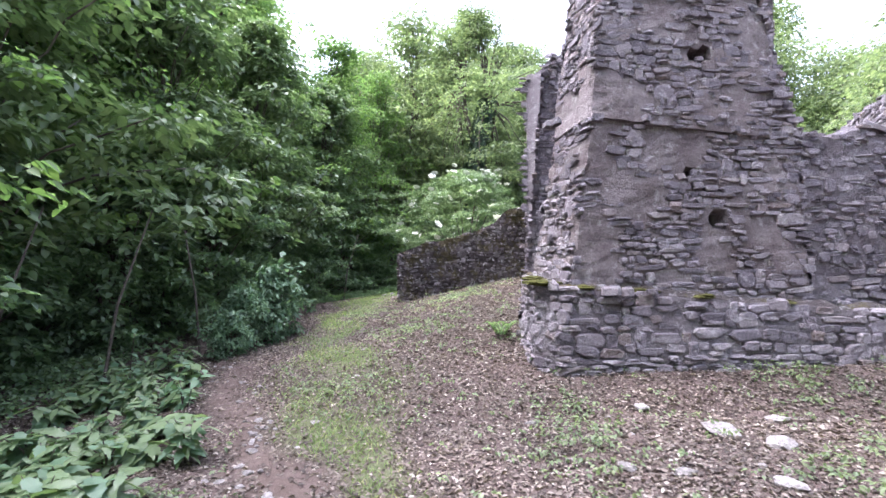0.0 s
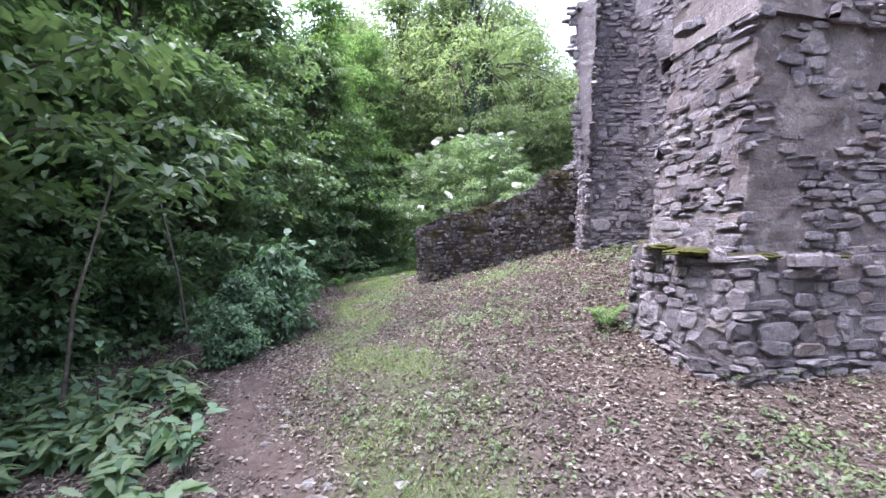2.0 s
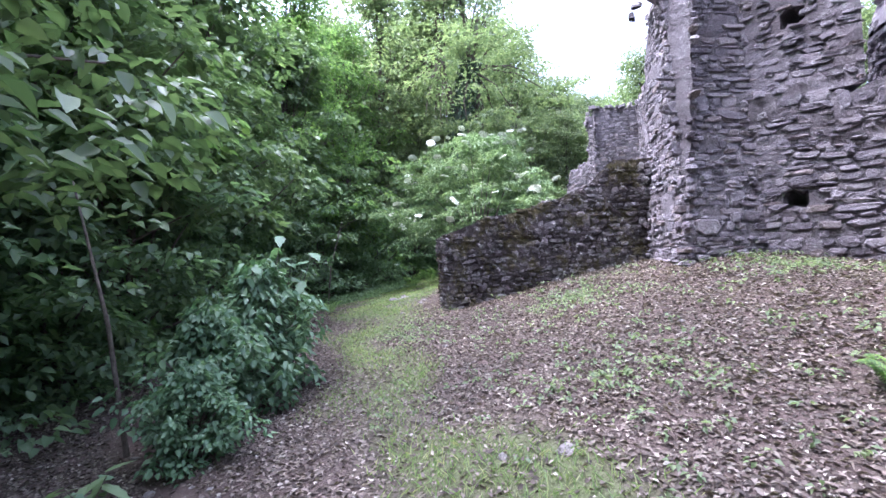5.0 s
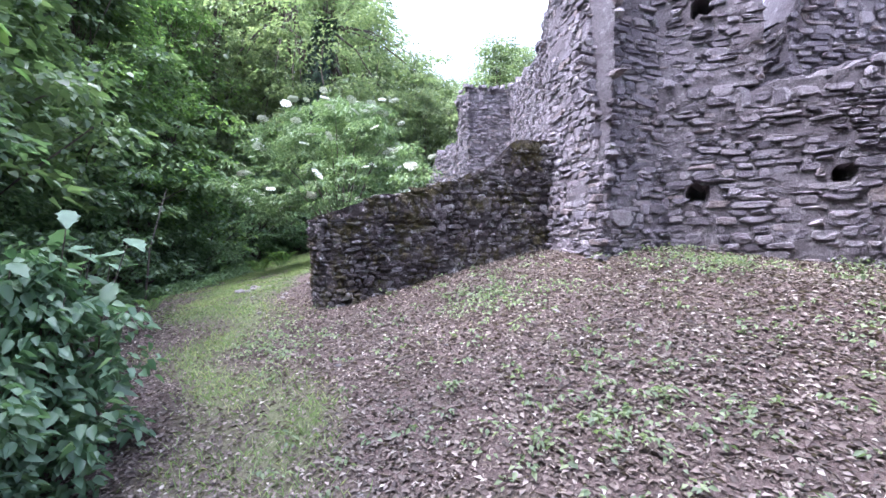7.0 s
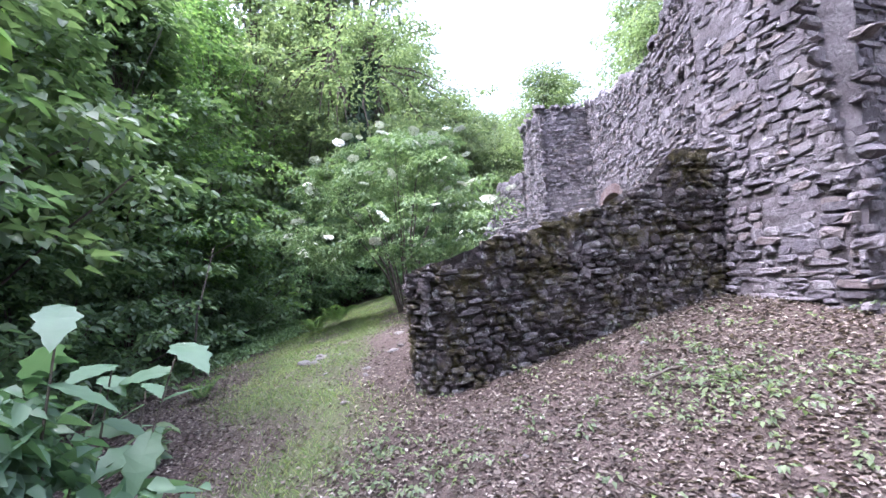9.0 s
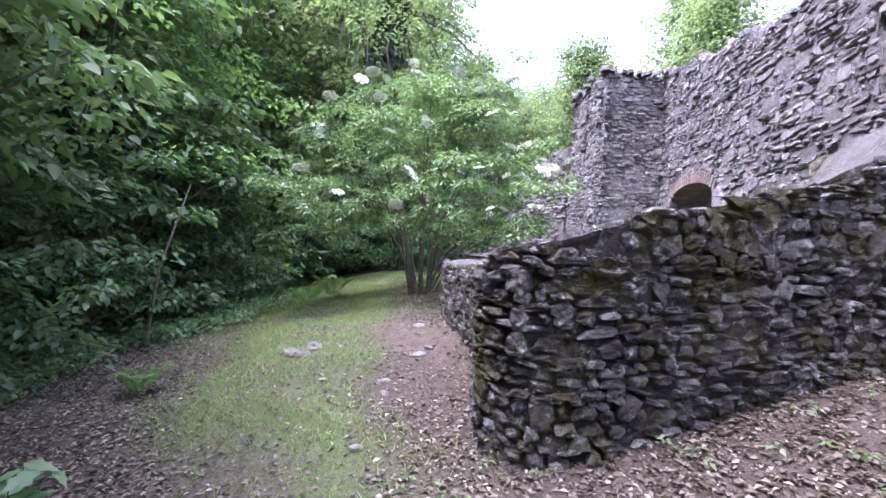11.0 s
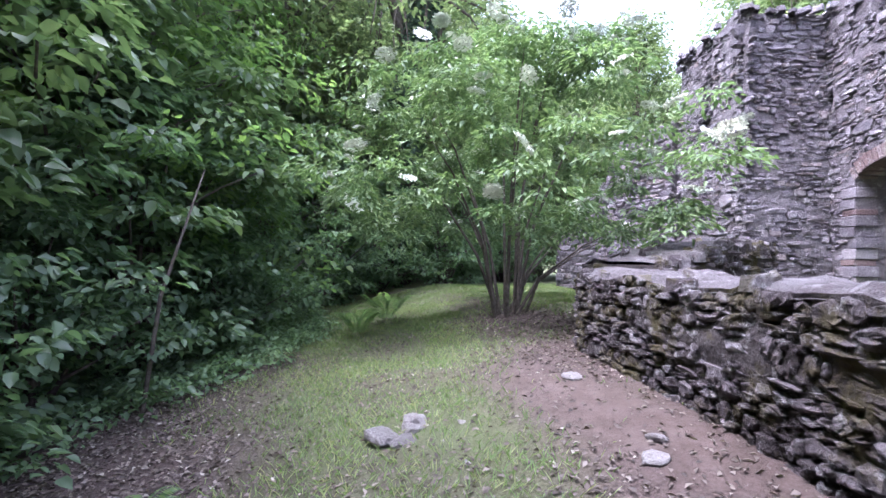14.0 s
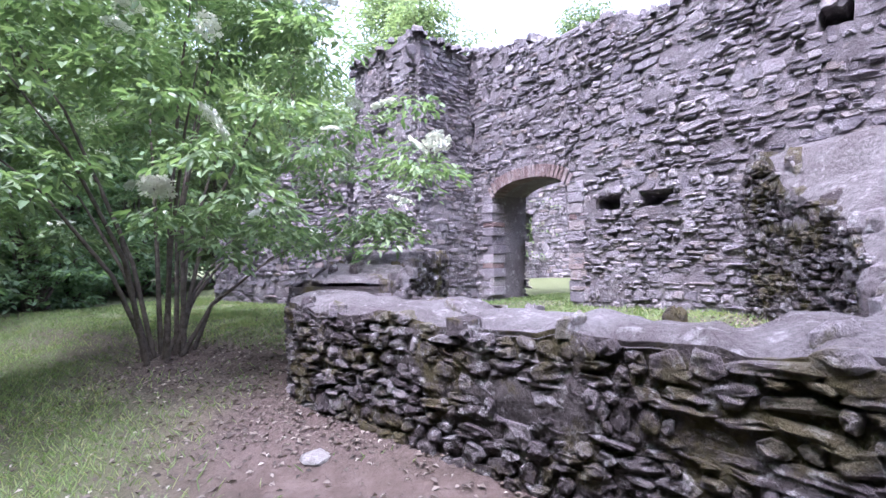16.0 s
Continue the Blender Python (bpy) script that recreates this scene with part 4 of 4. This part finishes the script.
# Flowering elder beside the low wall.
def elder():
    r = np.random.default_rng(77)
    x0, y0 = 0.9, 18.45
    root = thing("elder_bush", "large flowering elder with white blossom beside the low wall", "shrub", (x0, y0, float(ground_z(x0, y0))))
    ends = []
    ph = r.uniform(0, 6.3, 3)
    while len(ends) < 240:
        v, a = r.uniform(0, 1), r.uniform(0, 6.28)
        rad = 2.6 * (math.sin(math.pi * (0.26 + 0.7 * v)) ** 0.6) * (1 + 0.2 * math.sin(3 * a + ph[0]) + 0.13 * math.sin(7 * a + ph[1]))
        inside = 0.72 if v < 0.3 else 0.4
        ends.append((rad * math.cos(a) * r.uniform(inside, 1.0), rad * math.sin(a) * r.uniform(inside, 1.0), 1.25 + 3.3 * v))
    ends = np.array(ends)
    for e in ends[::15]:
        a = math.atan2(e[1], e[0])
        b = (0.16 * math.cos(a) + r.normal(0, 0.06), 0.16 * math.sin(a) + r.normal(0, 0.06), -0.1)
        m1 = (e[0] * 0.3, e[1] * 0.3, e[2] * 0.42)
        m2 = (e[0] * 0.68, e[1] * 0.68, e[2] * 0.8)
        part("stem", mesh_of("stem", *tube([b, m1, m2, tuple(e)], (0.032, 0.024, 0.014, 0.004), 6), BARK, True), root)
    P, A, U, S = sprays(r, ends, 112, 0.42, 0.05, 0.105, 0.35)
    part("foliage", leaf_mesh("foliage", P, A, U, S, 0.42, LEAF_ELDER, 0.25, True), root)
    n = 330
    a, q = r.uniform(0, 6.28, n), np.sqrt(r.uniform(0, 1, n)) * 0.1
    FP = np.stack([np.cos(a) * q, np.sin(a) * q, 0.02 - 2.0 * q * q + r.normal(0, 0.006, n)], 1)
    FA = np.stack([r.normal(0, 1, n), r.normal(0, 1, n), r.normal(0, 0.3, n)], 1)
    FU = np.tile((0.0, 0.0, 1.0), (n, 1)) + r.normal(0, 0.2, (n, 3))
    head = leaf_mesh("flower_head", FP, FA, FU, r.uniform(0.014, 0.028, n), 0.8, FLOWER, 0.1)
    for k in range(110):
        tip = Vector([float(c) for c in ends[int(r.integers(len(ends)))]])
        a = math.atan2(tip[1], tip[0])
        tip += Vector((0.26 * math.cos(a), 0.26 * math.sin(a), 0.2))
        ob = part("flower_head", head, root)
        ob.location = tip
        ob.rotation_euler = (r.normal(0, 0.2) - 0.4 * math.sin(a), r.normal(0, 0.2) + 0.4 * math.cos(a), r.uniform(0, 6))
        ob.scale = (r.uniform(0.9, 1.6),) * 3


elder()

# Bushes and saplings beside the path.
PATH_BUSH = shrub_meshes(64, 1.25, 0.7, 95, 40, 0.095, LEAF_BUSH, 8, 0.2, 0.08, 0.62, 0.8)
plant_shrub("path_bush", "leafy green bush standing at the bend of the earth path", PATH_BUSH, (-3.62, 9.15), 0.4, (0.95, 0.95, 1.2))
plant_shrub("path_bush", "low spreading green bush beside the earth path", PATH_BUSH, (-3.8, 7.7), 4.1, (0.6, 0.6, 0.62))
plant_shrub("path_bush", "leafy green bush standing at the bend of the earth path", PATH_BUSH, (-3.9, 8.4), 2.4, (0.8, 0.8, 0.95))


def lobed_leaf(w, material):
    """One large toothed leaf, folded along its rib."""
    out = []
    for k in range(9):
        t = k / 8
        half = 0.5 * w * math.sin(math.pi * t ** 0.75) * (1.0 if k % 2 else 0.72)
        out.append((t, half))
    V = [(t, 0, 0.03 * math.sin(math.pi * t) - 0.18 * t * t) for t, _ in out]
    V += [(t - 0.04, h, 0.08 * h - 0.18 * t * t + 0.02) for t, h in out]
    V += [(t - 0.04, -h, 0.08 * h - 0.18 * t * t + 0.02) for t, h in out]
    F = []
    for k in range(8):
        F.append([k, k + 1, 9 + k + 1, 9 + k])
        F.append([k + 1, k, 18 + k, 18 + k + 1])
    return mesh_of("leaf", V, F, material)


BIG_LEAF = lobed_leaf(0.55, LEAF_BUSH)
FRESH_LEAF = lobed_leaf(0.4, LEAF_ELDER)


def sapling(at, height, stems, seed, leaf_size, label):
    r = np.random.default_rng(seed)
    root = thing("sapling", label, "plant", (at[0], at[1], float(ground_z(at[0], at[1]))), "saplings by the path")
    for s in range(stems):
        a = 6.28 * s / stems + r.uniform(-0.4, 0.4)
        lean = r.uniform(0.2, 0.5) * height * (0.3 if stems == 1 else 1)
        top = (lean * math.cos(a), lean * math.sin(a), height * r.uniform(0.75, 1.0))
        mid = (top[0] * 0.3, top[1] * 0.3, top[2] * 0.6)
        part("stem", mesh_of("stem", *tube([(0, 0, -0.05), mid, top], (0.009, 0.007, 0.003), 5), BARK, True), root)
        for k in range(11):
            w = 0.3 + 0.7 * k / 10
            p = Vector((0, 0, 0)).lerp(Vector(mid), w / 0.6) if w < 0.6 else Vector(mid).lerp(Vector(top), (w - 0.6) / 0.4)
            ob = part("leaf", FRESH_LEAF if (k > 8 and s % 2 or height < 0.5 and k % 3) else BIG_LEAF, root)
            size = leaf_size * r.uniform(0.7, 1.15)
            ob.matrix_basis = Matrix.Translation(p) @ Euler((r.normal(0, 0.25), r.normal(0.15, 0.25), a + k * 2.4 + r.normal(0, 0.3))).to_matrix().to_4x4() @ Matrix.Scale(size, 4)


for x, y, h, k in ((-3.38, 9.45, 2.0, 1), (-3.55, 9.2, 1.9, 2), (-3.65, 9.65, 1.8, 8), (-3.4, 9.8, 1.5, 9), (-3.75, 8.9, 1.6, 10), (-3.5, 9.55, 1.7, 11)):
    sapling((x, y), h, 1, k, 0.27, "tall broad-leaved sapling leaning over the edge of the path")
sapling((-4.1, 5.6), 0.95, 1, 3, 0.15, "slender sapling in the leaf litter beside the path")
sapling((-2.9, 4.75), 0.5, 3, 4, 0.15, "slender sapling in the leaf litter beside the path")
sapling((-3.75, 12.5), 0.4, 5, 5, 0.2, "low broad-leaved seedling at the edge of the grass")
for k in range(56):
    q = np.random.default_rng(300 + k)
    yy = q.uniform(2.4, 6.8)
    sapling((float(path_x(yy)) - q.uniform(0.45, 2.2), yy), q.uniform(0.14, 0.42), 4, 20 + k, q.uniform(0.15, 0.25), "low leafy seedling in the litter beside the path")
THIN = [tube([(0, 0, -0.1), (0.15, 0.05, 1.2), (0.55, 0.1, 2.6)], (0.025, 0.02, 0.008), 6)]
for x, y, a in ((-4.9, 6.2, 0.2), (-4.6, 8.3, 2.6), (-5.6, 5.2, 1.0), (-3.9, 17.5, 0.3)):
    ob = new("bare_stem", mesh_of("bare_stem", *THIN[0], BARK, True))
    ob.location, ob.rotation_euler = (x, y, float(ground_z(x, y))), (0, 0, a)
    tagged(ob, "thin bare leaning stem at the edge of the wood", "stem", "bare stems")


def fern(at, size, seed):
    r = np.random.default_rng(seed)
    root = thing("fern", "fresh green fern with arching fronds", "fern", (at[0], at[1], float(ground_z(at[0], at[1]))), "ferns")
    for k in range(9):
        a = 6.28 * k / 9 + r.uniform(-0.25, 0.25)
        Ls = size * r.uniform(0.75, 1.1)
        n = 26
        w = np.linspace(0.12, 1, n)
        rad, z = Ls * w * 0.85, Ls * (0.75 * np.sin(w * 2.1))
        d = np.array([math.cos(a), math.sin(a), 0])
        s = np.array([-d[1], d[0], 0])
        c = d[None] * rad[:, None] + np.array([0, 0, 1.0])[None] * z[:, None]
        P = np.concatenate([c, c])
        A = np.concatenate([s[None] + 0.45 * d[None] + 0 * c, -s[None] + 0.45 * d[None] + 0 * c]) + np.array([0, 0, -0.15])
        S = np.concatenate([0.24 * Ls * np.sin(np.pi * w ** 0.7) + 0.015] * 2)
        part("frond", leaf_mesh("frond", P, A, np.tile((0.0, 0.0, 1.0), (2 * n, 1)), S, 0.24, LEAF, 0.1), root)


fern((-3.5, 14.6), 0.36, 1)
fern((-0.55, 20.3), 0.72, 2)
fern((-1.25, 19.5), 0.6, 3)
fern((0.75, 6.1), 0.3, 4)


# ---- ground cover ----
def scatter(count, box, keep, seed):
    r = np.random.default_rng(seed)
    x, y = r.uniform(box[0], box[1], count), r.uniform(box[2], box[3], count)
    k = r.uniform(0, 1, count) < keep(x, y)
    return x[k], y[k], r


x, y, r = scatter(430000, (-6.5, 5, 0.3, 19), lambda x, y: (0.14 + 0.86 * cover(x, y)[2]) * np.clip(1.4 - 0.05 * y, 0.3, 1) * np.where(x > -3, np.interp(y, (11, 13), (1, 0.5)), 1), 5)
n = len(x)
P = np.stack([x, y, ground_z(x, y) + r.uniform(0.003, 0.012, n)], 1)
a = r.uniform(0, 6.28, n)
LIT = leaf_mesh("leaf_litter", P, np.stack([np.cos(a), np.sin(a), r.normal(0.1, 0.2, n)], 1), np.stack([r.normal(0, 0.4, n), r.normal(0, 0.4, n), np.ones(n)], 1), r.uniform(0.02, 0.06, n), 0.55, LITTER)
tagged(new("leaf_litter", LIT), "dry brown and pale fallen leaves on the slope", "leaf litter", kind="stuff")

x, y, r = scatter(380000, (-6, 6.5, 0.5, 24), lambda x, y: np.interp(y, (0, 8, 12), (0.8, 0.85, 1.0)) * cover(x, y)[1] * (0.35 + 0.65 * (np.sin(3.1 * x + 1.7 * y) * np.sin(2.3 * y - x) > -0.25)), 6)
n = len(x)
P = np.stack([x, y, ground_z(x, y) - 0.005], 1)
a = r.uniform(0, 6.28, n)
GR = leaf_mesh("grass", P, np.stack([0.6 * np.cos(a), 0.6 * np.sin(a), r.uniform(0.4, 1.2, n)], 1), np.stack([-np.cos(a), -np.sin(a), 0.3 + 0 * a], 1), r.uniform(0.035, 0.10, n), 0.10, GRASS, 0.1)
tagged(new("grass", GR), "short uneven grass with bare patches", "grass", kind="stuff")

# low herbs dotted over the slope and round the walls
x, y, r = scatter(7000, (-2.4, 5, 1.5, 12), lambda x, y: cover(x, y)[2] * np.clip(np.sin(1.9 * x + 0.8 * y) * np.sin(1.5 * y - 0.7 * x) * 0.85, 0.09, 1), 8)
c = np.stack([x, y, ground_z(x, y) + r.uniform(0.03, 0.1, len(x))], 1)
P, A, U, S = sprays(r, c, 9, 0.065, 0.012, 0.046, 0.1)
tagged(new("low_herbs", leaf_mesh("low_herbs", P, A, U, S, 0.6, LEAF_FAR_HAZED)), "small green herbs growing through the leaf litter", "herbs", kind="stuff")
x, y, r = scatter(9500, (-7.5, -1.5, 1, 24), lambda x, y: np.clip((np.interp(y, (0, 6, 9, 12, 15, 17, 18.5, 20, 24), (-3.4, -5.0, -5.6, -5.0, -4.5, -3.9, -2.3, -1.3, -0.6)) - x) * 2, 0, 1), 9)
c = np.stack([x, y, ground_z(x, y) + r.uniform(0.04, 0.28, len(x))], 1)
P, A, U, S = sprays(r, c, 9, 0.12, 0.02, 0.085, 0.15)
tagged(new("undergrowth", leaf_mesh("undergrowth", P, A, U, S, 0.65, LEAF_DARK)), "low dark green undergrowth covering the wood's edge", "undergrowth", kind="stuff")

# loose pale stones
ROCK_MESHES = []
for k in range(6):
    bm = bmesh.new()
    bmesh.ops.create_icosphere(bm, subdivisions=2, radius=0.5)
    for v in bm.verts:
        v.co *= 1 + 0.45 * noise.noise(v.co * 2.2 + Vector((k * 7.0, 0, 0)))
        v.co.z *= 0.5
    me = bpy.data.meshes.new("loose_stone")
    bm.to_mesh(me)
    bm.free()
    me.materials.append(ROCK)
    ROCK_MESHES.append(me)
r = np.random.default_rng(12)
placed = [(-2.0, 15.28, 0.36), (-1.74, 15.3, 0.32), (-1.9, 15.1, 0.2), (-0.9, 13.85, 0.17), (-0.72, 14.0, 0.14), (-1.4, 13.4, 0.12), (-1.33, 4.2, 0.1), (1.85, 4.1, 0.2), (2.3, 3.6, 0.3), (1.25, 3.0, 0.16), (2.6, 3.3, 0.26), (-1.2, 6.4, 0.16), (-0.35, 15.2, 0.2), (0.75, 3.9, 0.14), (1.6, 2.9, 0.18),
          (3.0, 3.9, 0.2), (2.2, 2.7, 0.2), (-0.62, 12.2, 0.2), (-1.9, 12.4, 0.12)]
for k in range(60):
    yy = r.uniform(2.6, 8.5)
    placed.append((float(path_x(yy)) + r.normal(0, 0.22), yy, r.uniform(0.04, 0.105)))
for k in range(70):
    placed.append((r.uniform(-2.3, 3.6), r.uniform(1.8, 15.5), r.uniform(0.04, 0.1)))
for x, y, s in placed:
    if (x > -1.0 and y > 11.3) or (y > 4.5 and x > 0.7 and y < 6.5) or y > 9 and x > 0.9:
        if s < 0.11:
            continue
    ob = new("loose_stone", ROCK_MESHES[int(r.integers(0, 6))])
    ob.location = (x, y, float(ground_z(x, y)) + 0.05 * s)
    ob.rotation_euler = (r.normal(0, 0.15), r.normal(0, 0.15), r.uniform(0, 6.28))
    ob.scale = (s, s * r.uniform(0.6, 0.9), s * r.uniform(0.6, 1.0))
    tagged(ob, "pale weathered limestone lump lying on the ground", "stone", "loose stones")
STICK = mesh_of("fallen_stick", *tube([(-0.5, 0, 0), (-0.1, 0.05, 0.02), (0.5, 0, 0)], (0.012, 0.014, 0.006), 6), BARK, True)
for x, y, a, s in ((-5.4, 6.4, 0.1, 1.9), (-0.9, 9.2, 1.7, 0.35), (0.3, 9.9, 0.1, 0.9), (-1.0, 8.9, 0.5, 0.5), (1.6, 3.6, 0.6, 0.5), (-0.2, 7.6, 2.0, 0.4)):
    ob = new("fallen_stick", STICK)
    ob.location, ob.rotation_euler, ob.scale = (x, y, float(ground_z(x, y)) + 0.015), (0, 0, a), (s, s, max(s, 0.6))
    tagged(ob, "thin fallen stick lying in the leaf litter", "stick", "fallen sticks")

# moss cushions on the plinth ledge and the low wall
for k, (x, y, z, s) in enumerate(((1.12, 5.1, 1.2, 0.32), (1.1, 5.6, 1.24, 0.28), (1.5, 4.95, 1.16, 0.26), (2.2, 5.0, 1.12, 0.3), (3.0, 5.1, 1.06, 0.32), (3.9, 5.15, 1.0, 0.3))):
    bm = bmesh.new()
    bmesh.ops.create_icosphere(bm, subdivisions=3, radius=0.5)
    for v in bm.verts:
        v.co *= 1 + 0.35 * noise.noise(v.co * 5 + Vector((k * 3.0, 0, 0)))
        v.co.z *= 0.22
    me = bpy.data.meshes.new("moss_cushion")
    bm.to_mesh(me)
    bm.free()
    me.materials.append(MOSS)
    ob = new("moss_cushion", me)
    ob.location, ob.scale, ob.rotation_euler = (x, y, z + 0.02), (s * 1.5, s, s), (0, 0, k)
    tagged(ob, "yellow-green moss cushion on the stone ledge", "moss", "moss cushions")
